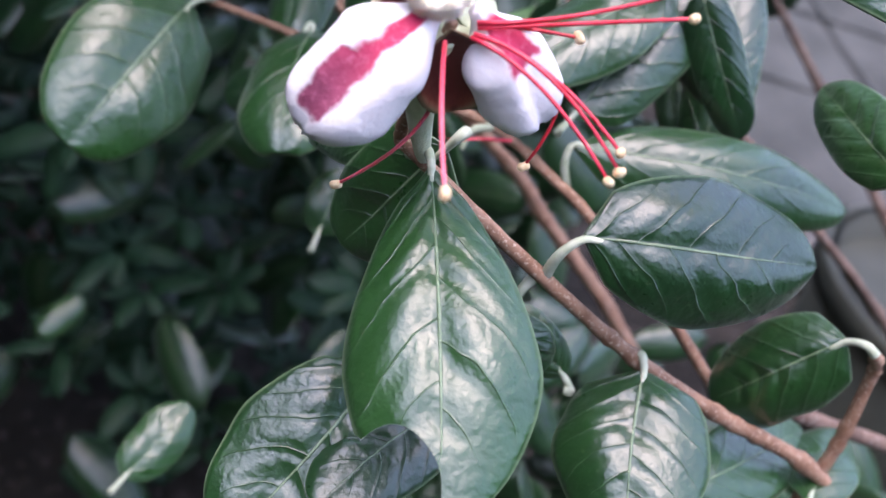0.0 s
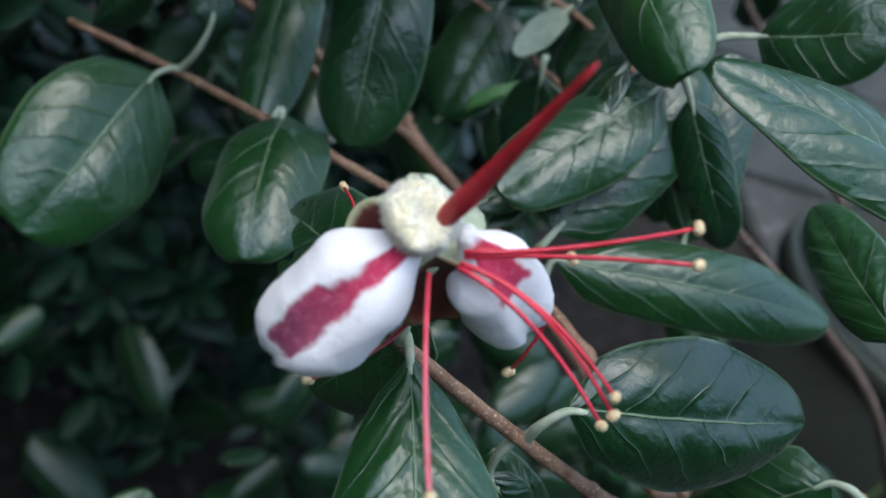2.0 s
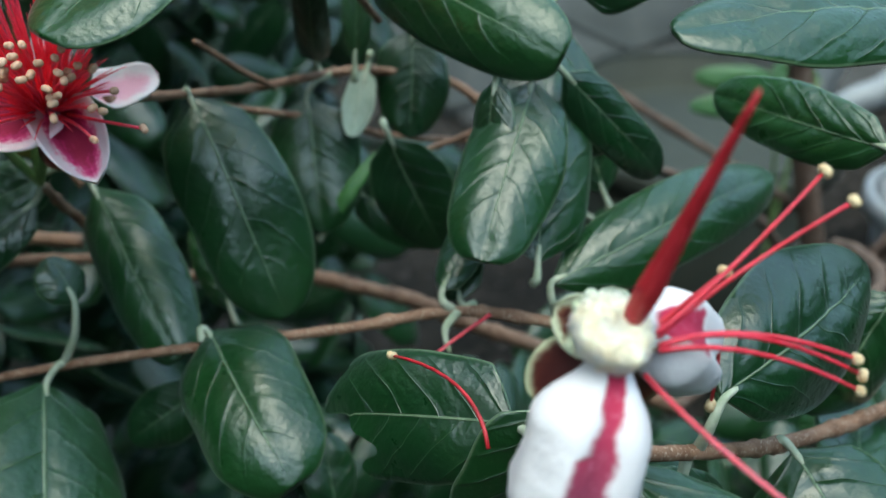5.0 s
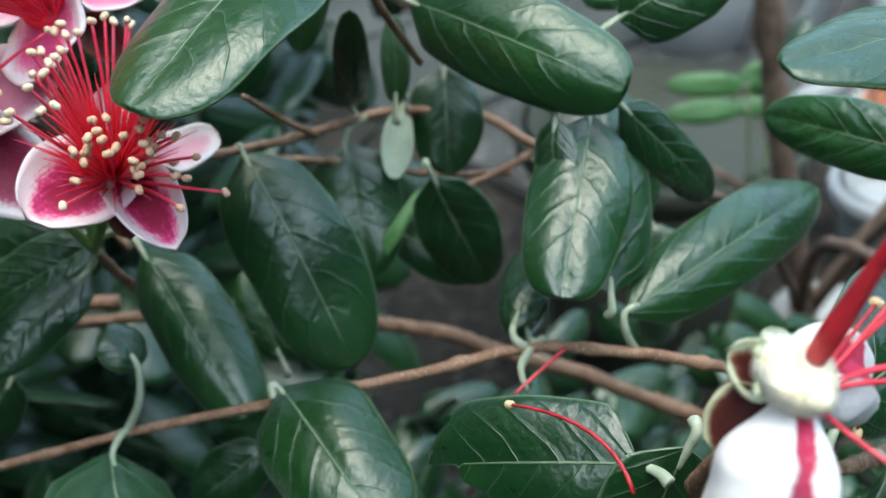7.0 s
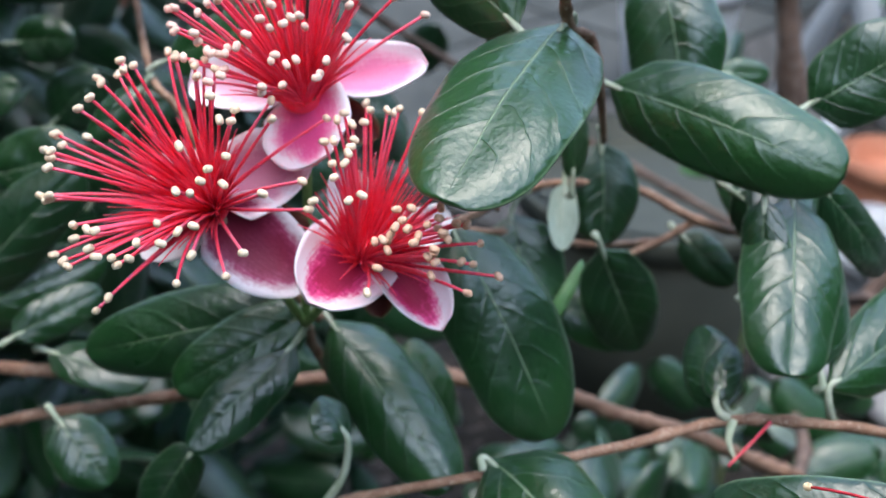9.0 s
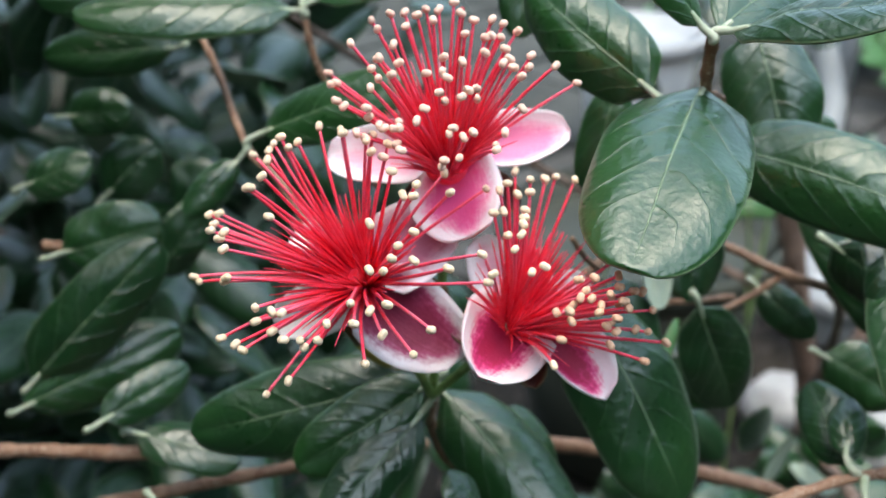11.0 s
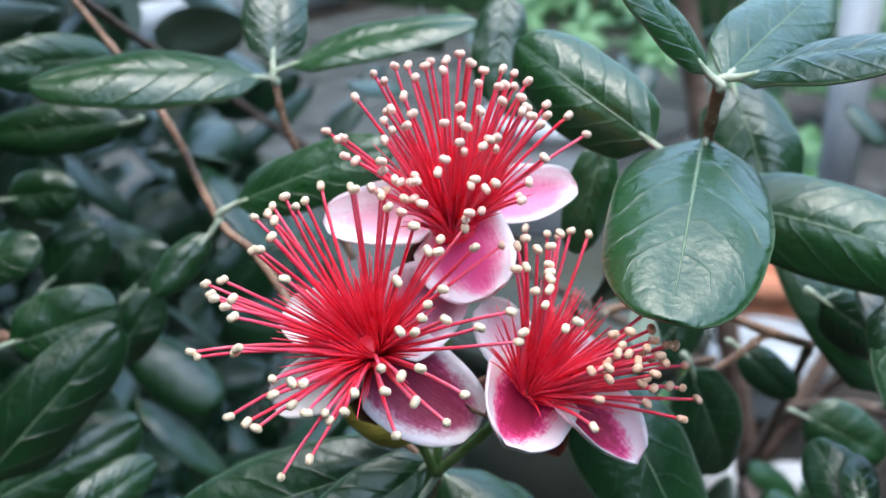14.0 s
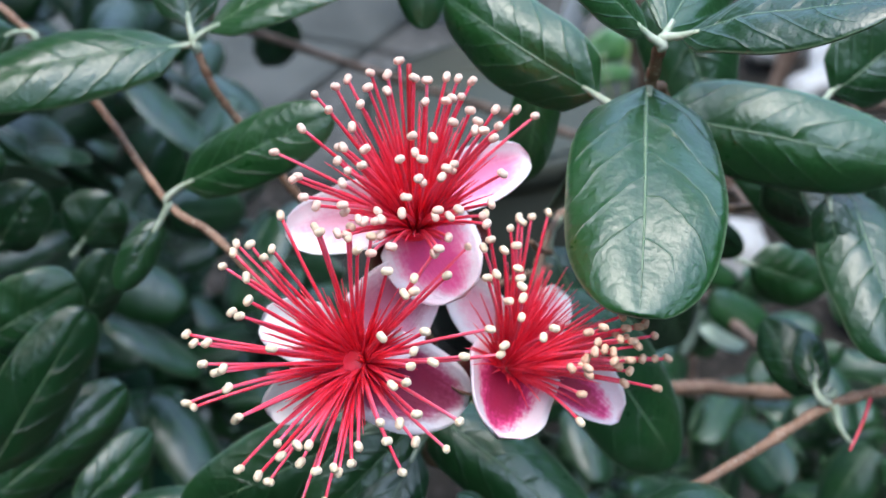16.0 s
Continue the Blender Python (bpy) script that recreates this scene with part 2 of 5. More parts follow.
SEPAL_IN = petal_material("sepal_inside", (0.085, 0.010, 0.008), (0.16, 0.035, 0.018), (0.20, 0.14, 0.07), 0.95)
PETAL_OUT = plain_material("petal_outside", (0.84, 0.76, 0.77), (0.92, 0.88, 0.88), 260.0, 0.65)


def spent_material(name, first, last, broad):
    """White felted petal rolled up, with the crimson inside showing along one seam."""
    mat, tree, shader = material(name)
    cut = tree.nodes.new("ShaderNodeSeparateXYZ")
    tree.links.new(tree.nodes.new("ShaderNodeTexCoord").outputs["UV"], cut.inputs[0])
    along, round_ = cut.outputs["X"], cut.outputs["Y"]
    off = calc(tree, "ABSOLUTE", calc(tree, "SUBTRACT", round_, 0.5))
    wide = calc(tree, "MULTIPLY_ADD", along, 0.010, broad)
    wide = calc(tree, "ADD", wide, calc(tree, "MULTIPLY", calc(tree, "SUBTRACT", 1.0, step(tree, along, 0.10, 0.34)), 0.024))
    torn = calc(tree, "MULTIPLY", step(tree, along, 0.46, 0.50), calc(tree, "GREATER_THAN", round_, 0.5))
    wide = calc(tree, "ADD", wide, calc(tree, "MULTIPLY", torn, 0.022))
    edge = calc(tree, "SUBTRACT", off, calc(tree, "ADD", wide, calc(tree, "MULTIPLY_ADD", grain(tree, 240.0, 4.0), 0.07, -0.035)))
    stripe = calc(tree, "SUBTRACT", 1.0, step(tree, edge, -0.010, 0.014))
    stripe = calc(tree, "MULTIPLY", stripe, step(tree, along, 0.02, 0.10))
    stripe = calc(tree, "MULTIPLY", stripe, calc(tree, "SUBTRACT", 1.0, step(tree, calc(tree, "ADD", along, calc(tree, "MULTIPLY_ADD", grain(tree, 500.0), 0.12, -0.06)), first, last)))
    crimson = blend(tree, step(tree, along, 0.15, 0.8), (0.50, 0.020, 0.075), (0.26, 0.05, 0.10))
    crimson = blend(tree, calc(tree, "MULTIPLY", step(tree, grain(tree, 1100.0, 3.0), 0.5, 0.75), 0.35), crimson, (0.66, 0.22, 0.32))
    white = blend(tree, grain(tree, 200.0, 4.0), (0.78, 0.73, 0.73), (0.88, 0.85, 0.85))
    tree.links.new(blend(tree, stripe, white, crimson), shader.inputs["Base Color"])
    shader.inputs["Roughness"].default_value = 0.75
    bump(tree, shader, calc(tree, "SUBTRACT", grain(tree, 900.0, 4.0), calc(tree, "MULTIPLY", stripe, 0.6)), 0.5, 0.0004)
    return mat


ROLLED = spent_material("rolled_petal", 0.86, 0.92, 0.036)
ROLLED_PATCH = spent_material("patched_petal", 0.40, 0.46, 0.070)
HEDGE = plain_material("hedge_green", (0.012, 0.035, 0.012), (0.035, 0.075, 0.025), 12.0, 0.7, 1.0, 0.02)
SOIL = plain_material("garden_soil", (0.012, 0.011, 0.009), (0.032, 0.027, 0.021), 9.0, 0.9, 1.0, 0.01, (0.06, 0.05, 0.042))
RIM_ARC_WHITE = plain_material("rim_arc_plastic", (0.26, 0.27, 0.27), (0.34, 0.35, 0.34), 9.0, 0.5, 0.2, 0.001)
GREY_POT = plain_material("grey_plastic", (0.046, 0.050, 0.038), (0.066, 0.070, 0.054), 7.0, 0.55, 0.2, 0.001)
WHITE_POT = plain_material("white_plastic", (0.31, 0.32, 0.32), (0.41, 0.41, 0.40), 9.0, 0.45, 0.2, 0.001)
TERRACOTTA = plain_material("terracotta", (0.34, 0.12, 0.06), (0.45, 0.19, 0.10), 14.0, 0.85, 0.5, 0.002)
RUBBLE = plain_material("pale_stone", (0.26, 0.25, 0.23), (0.48, 0.47, 0.45), 16.0, 0.85, 0.8, 0.003)
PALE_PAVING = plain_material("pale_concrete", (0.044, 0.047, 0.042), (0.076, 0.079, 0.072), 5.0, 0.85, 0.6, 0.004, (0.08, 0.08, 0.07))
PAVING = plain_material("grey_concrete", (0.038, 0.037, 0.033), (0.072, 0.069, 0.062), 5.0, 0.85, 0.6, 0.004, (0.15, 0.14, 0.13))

for dull in (SOIL, PAVING, PALE_PAVING, HEDGE, GREY_POT):
    dull.node_tree.nodes["Principled BSDF"].inputs["Specular IOR Level"].default_value = 0.14

# ---- builders ----
def thing(name, label, category, place, group="", kind=""):
    ob = new(name)
    ob.empty_display_size = 0.01
    ob.location = place
    return tagged(ob, label, category, group, kind)


def part(name, bm, mats, parent, label=""):
    mesh = bpy.data.meshes.new(name)
    bm.normal_update()
    bm.to_mesh(mesh)
    bm.free()
    for mat in mats if isinstance(mats, (list, tuple)) else [mats]:
        mesh.materials.append(mat)
    mesh.polygons.foreach_set("use_smooth", [True] * len(mesh.polygons))
    ob = new(name, mesh)
    root = parent
    shift = Vector((0, 0, 0))
    while root is not None:
        shift += root.location
        root = root.parent
    ob.parent = parent
    mesh.transform(Matrix.Translation(-shift))
    if label:
        tagged(ob, label)
    return ob


def smooth_line(points, per=6):
    """A rounded line through the points."""
    pts = [Vector(p) for p in points]
    if len(pts) == 2:
        return [pts[0].lerp(pts[1], k / per) for k in range(per + 1)]
    ends = [2 * pts[0] - pts[1]] + pts + [2 * pts[-1] - pts[-2]]
    out = []
    for n in range(1, len(ends) - 2):
        a, b, c, d = ends[n - 1 : n + 3]
        for k in range(per):
            t = k / per
            out.append(0.5 * (2 * b + (c - a) * t + (2 * a - 5 * b + 4 * c - d) * t * t + (3 * b - a - 3 * c + d) * t**3))
    out.append(pts[-1])
    return out


def tube(bm, line, radius, sides=8, slot=0, knob=0.0):
    """A tube along a line; radius is a function of 0 to 1. knob: unevenness as a share of the radius."""
    rings, ref = [], Vector((0.31, 0.17, 0.93))
    n = len(line)
    for k, p in enumerate(line):
        way = (line[min(k + 1, n - 1)] - line[max(k - 1, 0)]).normalized()
        a = way.cross(ref)
        a = a.normalized() if a.length > 1e-6 else Vector((1, 0, 0))
        ref = a.cross(way)
        b = way.cross(a)
        r = radius(k / (n - 1))
        ring = []
        for s in range(sides):
            ang = 2 * math.pi * s / sides
            q = r * (1 + knob * (noise.noise(p * 260 + Vector((s, 0, 0)) * 0.7)))
            ring.append(bm.verts.new(p + q * (math.cos(ang) * a + math.sin(ang) * b)))
        rings.append(ring)
    for r0, r1 in zip(rings, rings[1:]):
        for s in range(sides):
            bm.faces.new((r0[s], r0[(s + 1) % sides], r1[(s + 1) % sides], r1[s])).material_index = slot
    for ring, order in ((rings[0], -1), (rings[-1], 1)):
        bm.faces.new(ring[::order]).material_index = slot
    return bm


def blade(bm, base, tip, width, face, bend, cup, roundness, thick, quilt=0.0, peak=1.0, wave=0.0, rows=26, cols=12, neck=0.12, seed=0.0, hump=0.0, rag=0.0):
    """A thin sheet with a midline from base to tip: slot 0 on the side of face, slot 1 behind it, with its length and width as UV."""
    base, tip = Vector(base), Vector(tip)
    axis = tip - base
    size = axis.length
    ax = axis / size
    n = Vector(face)
    n = (n - ax * n.dot(ax)).normalized()
    side = ax.cross(n)
    uv = bm.loops.layers.uv.verify()
    sheets = []
    for lay in (0, 1):
        grid = []
        for r in range(rows + 1):
            u = r / rows
            s = min(u**peak, 1.0)
            prof = max(1 - abs(2 * s - 1) ** roundness, 0.0) ** (1 / roundness)
            prof *= min(1.0, (u / neck + 0.02)) ** 0.5 if u < neck else 1.0
            half = 0.5 * width * prof
            uneven = [1 + rag * noise.noise(Vector((u * 3.2, seed * 3.3, k * 9.1))) for k in (0, 1)]
            row = []
            mid = base + axis * u + n * (bend * size * 4 * u * (1 - u))
            mid = mid + side * (wave * 0.12 * width * math.sin(3.1 * u + seed))
            for c in range(cols + 1):
                v = 2 * c / cols - 1
                lift = -cup * width * prof * v * v + hump * width * prof * math.sin(math.pi * abs(v)) * min(1, 4 * u)
                cell = abs(((u - 0.30 * abs(v) ** 1.35) * 5.6 + (0.42 if v > 0 else 0.0) + 0.25 + 0.45 * noise.noise(Vector((u * 3.5, 4.0 if v > 0 else 0.0, seed * 2.3)))) % 1.0 - 0.5)
                lift += quilt * min(1, 6 * u) * min(1, 3.2 * (1 - u)) ** 2 * (1 - v * v) * (1 - math.exp(-((cell / 0.17) ** 2)))
                lift -= 0.5 * quilt * math.exp(-((v / 0.10) ** 2)) * (1 - u)
                lift += wave * width * 0.16 * prof * abs(v) * math.sin(9.0 * u + (2.4 if v > 0 else 0.3) + seed)
                lift += rag * 0.35 * width * prof * noise.noise(Vector((u * 3.6 + seed, v * 1.6, seed * 1.9)))
                p = mid + side * (half * v * uneven[v > 0]) + n * (lift - lay * thick)
                row.append((bm.verts.new(p), (u, 0.5 + 0.5 * v)))
            grid.append(row)
        sheets.append(grid)
        for r in range(rows):
            for c in range(cols):
                q = [grid[r][c], grid[r][c + 1], grid[r + 1][c + 1], grid[r + 1][c]]
                if lay == 0:
                    q = q[::-1]
                f = bm.faces.new([x[0] for x in q])
                f.material_index = lay
                for loop, x in zip(f.loops, q):
                    loop[uv].uv = x[1]
    top, low = sheets
    ring = [(0, c) for c in range(cols + 1)] + [(r, cols) for r in range(1, rows + 1)]
    ring += [(rows, c) for c in range(cols - 1, -1, -1)] + [(r, 0) for r in range(rows - 1, 0, -1)]
    for (r0, c0), (r1, c1) in zip(ring, ring[1:] + ring[:1]):
        q = [top[r0][c0], top[r1][c1], low[r1][c1], low[r0][c0]]
        f = bm.faces.new([x[0] for x in q])
        f.material_index = 0
        for loop, x in zip(f.loops, q):
            loop[uv].uv = x[1]
    return bm


leaf_count = 0


def leaf(base, tip, width, face, bend=0.05, cup=0.1, roundness=2.1, joint=None, mats=None, parent=None, quilt=0.00009, torn=False, peak=0.97, bitten=False):
    """A leathery oval leaf with a sunken midrib, and the felted stalk from its joint on a twig."""
    global leaf_count
    leaf_count += 1
    base, tip = Vector(base), Vector(tip)
    ax = (tip - base).normalized()
    bm = blade(bmesh.new(), base, tip, width, face, bend, cup, roundness, 0.00035, quilt, peak, 0.18, rows=60, cols=18, seed=leaf_count * 1.7, hump=0.034, rag=0.11)
    if torn:
        uv = bm.loops.layers.uv.active
        gone = []
        for f in bm.faces:
            u = sum(loop[uv].uv.x for loop in f.loops) / len(f.loops)
            v = 2 * sum(loop[uv].uv.y for loop in f.loops) / len(f.loops) - 1
            if u > (0.70 if v < 0 else 0.90) + 0.20 * noise.noise(Vector((v * 3.5, 1.3, 0.4))):
                gone.append(f)
        bmesh.ops.delete(bm, geom=gone, context="FACES")
    if bitten:
        uv = bm.loops.layers.uv.active
        gone = []
        for f in bm.faces:
            u = sum(loop[uv].uv.x for loop in f.loops) / len(f.loops)
            v = 2 * sum(loop[uv].uv.y for loop in f.loops) / len(f.loops) - 1
            if v > 0.02 and u > 0.74 + 0.14 * (1 - v) ** 4 + 0.06 * v**4 + 0.02 * noise.noise(Vector((v * 6, 0.7, 2.0))):
                gone.append(f)
        bmesh.ops.delete(bm, geom=gone, context="FACES")
    if torn or bitten:
        bmesh.ops.delete(bm, geom=[v for v in bm.verts if not v.link_faces], context="VERTS")
        rim = [v for v in bm.verts if v.is_boundary]
        for k in range(8):
            moved = {}
            for v in rim:
                near = [e.other_vert(v).co for e in v.link_edges if e.is_boundary]
                if len(near) == 2:
                    moved[v] = 0.5 * v.co + 0.25 * (near[0] + near[1])
            for v, co in moved.items():
                v.co = co
    ob = part("leaf", bm, mats or [LEAF_TOP, LEAF_FELT], parent or shrub)
    n = Vector(face)
    n = (n - ax * n.dot(ax)).normalized()
    if joint is None:
        joint = base - ax * 0.0035 - n * 0.002
    joint = Vector(joint)
    inner = base + ax * 0.0035 + n * (bend * 0.0035 * 3 - 0.0002)
    line = smooth_line([joint, joint.lerp(base, 0.55) - ax * 0.0015 + n * 0.0008, base + n * 0.0001, inner], 5)
    stalk = part("petiole", tube(bmesh.new(), line, lambda u: 0.00105 - 0.00055 * u, 7), PETIOLE, ob)
    return ob


def branch(points, thick, thin, mat=None, knob=0.16, parent=None, per=16):
    line = smooth_line(points, per)
    spots = random.Random(int(abs(points[0][0]) * 1e5))
    scars = [spots.uniform(0.03, 0.97) for n in range(3 + len(points))]

    def girth(u):
        swell = sum(math.exp(-(((u - s) / (0.05 / len(points))) ** 2)) for s in scars)
        return (thick + (thin - thick) * u) * (1 + 0.30 * min(swell, 1.2))

    bm = tube(bmesh.new(), line, girth, 10, 0, knob)
    ob = part("branch", bm, mat or BARK, parent or shrub)
    return ob

# ---- the setting ----
def sheet(name, size, z, mat, label):
    bm = bmesh.new()
    steps = 48
    grid = []
    for i in range(steps + 1):
        row = []
        for j in range(steps + 1):
            a, b = 2 * i / steps - 1, 2 * j / steps - 1
            x, y = size * a * abs(a) ** 2, size * b * abs(b) ** 2
            row.append(bm.verts.new((x + 0.5, y + 0.5, z + 0.02 * noise.noise(Vector((x, y, 0)) * 3))))
        grid.append(row)
    for i in range(steps):
        for j in range(steps):
            bm.faces.new((grid[i][j], grid[i + 1][j], grid[i + 1][j + 1], grid[i][j + 1]))
    ob = part(name, bm, mat, None)
    return tagged(ob, label, "ground", "", "structure")


def turned(bm, profile, sides=40):
    """A body of revolution from (radius, height) pairs."""
    rings = [[bm.verts.new((r * math.cos(2 * math.pi * k / sides), r * math.sin(2 * math.pi * k / sides), z)) for k in range(sides)] for r, z in profile]
    for a, b in zip(rings, rings[1:]):
        for k in range(sides):
            bm.faces.new((a[k], a[(k + 1) % sides], b[(k + 1) % sides], b[k]))
    bm.faces.new(rings[0][::-1])
    return bm


sheet("ground", 60.0, -0.02, SOIL, "very dark garden soil under the shrub")


def paving_slabs():
    """A strip of concrete slabs past the bed, each a little uneven."""
    base = tagged(part("paving", turned(bmesh.new(), [(0.01, 0.0), (0.011, 0.002), (0.004, 0.003)], 6), PAVING, None), "grey concrete paving slabs past the bed", "paving", "", "structure")
    mesh = far = None
    rnd = random.Random(3)
    for i in range(1, 7):
        for j in range(10):
            x, y = 0.62 + 0.42 * i, -0.6 + 0.42 * j
            if x < 1.7 and y < 1.0:
                continue
            if mesh is None:
                bm = bmesh.new()
                bmesh.ops.create_cube(bm, size=1.0)
                bmesh.ops.scale(bm, vec=(0.41, 0.41, 0.05), verts=bm.verts)
                bmesh.ops.bevel(bm, geom=bm.edges[:], offset=0.006, segments=2, affect="EDGES")
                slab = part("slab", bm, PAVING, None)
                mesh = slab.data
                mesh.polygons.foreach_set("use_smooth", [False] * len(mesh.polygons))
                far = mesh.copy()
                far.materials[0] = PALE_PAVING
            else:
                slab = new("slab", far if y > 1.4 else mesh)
            slab.parent = base
            slab.location = (x, y, -0.022 + rnd.uniform(-0.002, 0.002))
            slab.rotation_euler = (rnd.uniform(-0.006, 0.006), rnd.uniform(-0.006, 0.006), rnd.uniform(-0.008, 0.008))


paving_slabs()


def pot(place, low, top, high, mat, label, rim=0.008):
    ob = thing("plant_pot", label, "plant pot", place)
    bm = turned(bmesh.new(), [(low, 0), (low + 0.004, 0.004), (top, high), (top - 0.008, high), (low * 0.9, 0.05)])
    body = part("pot_body", bm, mat, None)
    body.parent = ob
    bm = turned(bmesh.new(), [(top - 0.002, high - 0.03), (top + rim, high - 0.028), (top + rim + 0.001, high - 0.002), (top + rim - 0.002, high), (top - 0.006, high), (top - 0.008, high - 0.03)])
    edge = part("pot_rim", bm, mat, None)
    edge.parent = ob
    bm = turned(bmesh.new(), [(top * 0.3, high - 0.07), (top - 0.01, high - 0.045), (top - 0.012, high - 0.043), (0.004, high - 0.035)])
    earth = part("potting_soil", bm, SOIL, None)
    earth.parent = ob
    return ob


pot((0.70, 0.66, 0.0), 0.105, 0.150, 0.30, GREY_POT, "tall grey plastic plant pot on the soil")
pot((1.50, 1.22, 0.0), 0.09, 0.125, 0.24, WHITE_POT, "white plastic plant pot with a wide rim", 0.014)
pot((1.29, 0.66, 0.0), 0.05, 0.066, 0.12, TERRACOTTA, "small terracotta pot on the ground")
pot((1.11, 0.575, 0.0), 0.062, 0.078, 0.09, WHITE_POT, "low white plastic bowl filled with soil", 0.012)
pot((0.95, 2.66, 0.0), 0.10, 0.14, 0.22, TERRACOTTA, "terracotta pot standing on the far paving")


def stone(place, size, seed):
    bm = bmesh.new()
    bmesh.ops.create_icosphere(bm, subdivisions=2, radius=1.0)
    for v in bm.verts:
        w = 1 + 0.35 * noise.noise(v.co * 1.3 + Vector((seed, seed * 2, 0)))
        v.co = Vector((v.co.x * size * w, v.co.y * size * 0.8 * w, v.co.z * size * 0.55 * w))
    ob = part("rubble_stone", bm, RUBBLE, None)
    ob.location = place
    ob.rotation_euler = (0.2 * math.sin(seed), 0.2 * math.cos(seed * 3), seed)
    return tagged(ob, "pale broken stone lying on the soil", "stone", "pale rubble beside the pots")


rng = random.Random(5)
for k in range(34):
    x, y = rng.uniform(0.85, 1.5), rng.uniform(0.25, 0.85)
    size = rng.uniform(0.03, 0.065)
    if min(math.hypot(x - a, y - b) for a, b in ((0.70, 0.66), (1.29, 0.66), (1.11, 0.575))) > 0.19:
        stone((x, y, size * 0.35), size, k * 1.3)


def added_hedge(name, centre, size):
    """A made-up clipped hedge that closes the garden and cuts off low sky, with a rough face."""
    bm = bmesh.new()
    bmesh.ops.create_cube(bm, size=1.0)
    bmesh.ops.subdivide_edges(bm, edges=bm.edges[:], cuts=14, use_grid_fill=True)
    for v in bm.verts:
        p = Vector((v.co.x * size[0], v.co.y * size[1], v.co.z * size[2])) + Vector(centre)
        q = p + 0.12 * Vector((noise.noise(p * 2.1), noise.noise(p * 2.3 + Vector((5, 0, 0))), 0.5 * noise.noise(p * 1.7)))
        v.co = q
    return tagged(part(name, bm, HEDGE, None), "clipped dark green hedge added round the garden to cut off low sky", "hedge", "", "structure")


# south and west stand unseen behind the camera to hold back low light
added_hedge("added_hedge_south", (0.5, -1.9, 0.9), (7.0, 0.6, 2.2))
added_hedge("added_hedge_west", (-1.9, 0.8, 0.9), (0.6, 6.4, 2.2))
added_hedge("added_hedge_north", (0.5, 4.2, 0.6), (7.0, 0.6, 1.5))
added_hedge("added_hedge_east", (3.9, 0.8, 0.6), (0.6, 6.4, 1.5))


def white_post(place, wide, high):
    ob = thing("white_post", "white painted wooden post standing on the paving", "post", place, "white posts past the paving")
    for name, size, z in (("post_shaft", (wide, wide, high), high / 2), ("post_cap", (wide * 1.25, wide * 1.25, 0.02), high + 0.01)):
        bm = bmesh.new()
        bmesh.ops.create_cube(bm, size=1.0)
        bmesh.ops.scale(bm, vec=size, verts=bm.verts)
        bmesh.ops.bevel(bm, geom=bm.edges[:], offset=0.004, segments=2, affect="EDGES")
        bmesh.ops.translate(bm, vec=(0, 0, z), verts=bm.verts)
        made = part(name, bm, WHITE_POT, None)
        made.parent = ob
    return ob


white_post((1.78, 0.72, 0.0), 0.060, 0.62)
white_post((1.80, 0.92, 0.0), 0.035, 0.60)


def edging(start, end, wide, high):
    """A low white edging of separate boards along the far bed."""
    ob = thing("bed_edging", "low white painted edging boards along the far bed", "edging", start)
    start, end = Vector(start), Vector(end)
    count = 4
    for k in range(count):
        a, b = start.lerp(end, k / count), start.lerp(end, (k + 1) / count)
        bm = bmesh.new()
        bmesh.ops.create_cube(bm, size=1.0)
        bmesh.ops.scale(bm, vec=((b - a).length - 0.008, wide, high), verts=bm.verts)
        bmesh.ops.bevel(bm, geom=bm.edges[:], offset=0.006, segments=2, affect="EDGES")
        bmesh.ops.translate(bm, vec=(a + b) / 2 + Vector((0, 0, high / 2)), verts=bm.verts)
        part("board", bm, WHITE_POT, ob)
    return ob


edging((0.7, 3.62, 0.0), (3.3, 3.62, 0.0), 0.04, 0.16)


# stands in for a white pot's rim: a bent tube with made-up end sleeves
def rim_arc(points, radius):
    ob = thing("rim_arc", "white plastic tube bent into an arc, standing in for a pot rim", "hose", (points[-1][0], points[-1][1], 0.0))
    part("rim_arc_tube", tube(bmesh.new(), smooth_line(points, 8), lambda u: radius, 14), RIM_ARC_WHITE, ob)
    for a, b in ((points[0], points[1]), (points[-1], points[-2])):
        a, b = Vector(a), Vector(b)
        part("rim_arc_end", tube(bmesh.new(), [a, a.lerp(b, 0.1), a.lerp(b, 0.25)], lambda u: radius * 1.25, 14), GREY_POT, ob, "grey plastic sleeve added at an arc end")
    return ob


rim_arc([(1.06, 0.80, 0.02), (1.11, 0.77, 0.20), (1.127, 0.696, 0.397), (1.122, 0.654, 0.342), (1.09, 0.635, 0.287), (1.037, 0.642, 0.242), (0.986, 0.668, 0.215), (0.95, 0.72, 0.12), (0.97, 0.80, 0.02)], 0.018)

# ---- the flowering shrub ----
shrub = thing("guava_shrub", "pineapple guava shrub with leathery dark green leaves on brown twigs", "shrub", (0.62, 0.40, 0.0))

# twigs
branch([(-0.0486, 0.2547, 0.6164), (-0.0188, 0.2324, 0.6259), (0.0060, 0.2075, 0.6368), (0.0302, 0.1910, 0.6410), (0.0492, 0.1783, 0.6450), (0.0631, 0.1644, 0.6446), (0.0744, 0.1547, 0.6415), (0.0884, 0.1447, 0.6352), (0.1035, 0.1341, 0.6256)], 0.001, 0.0013)
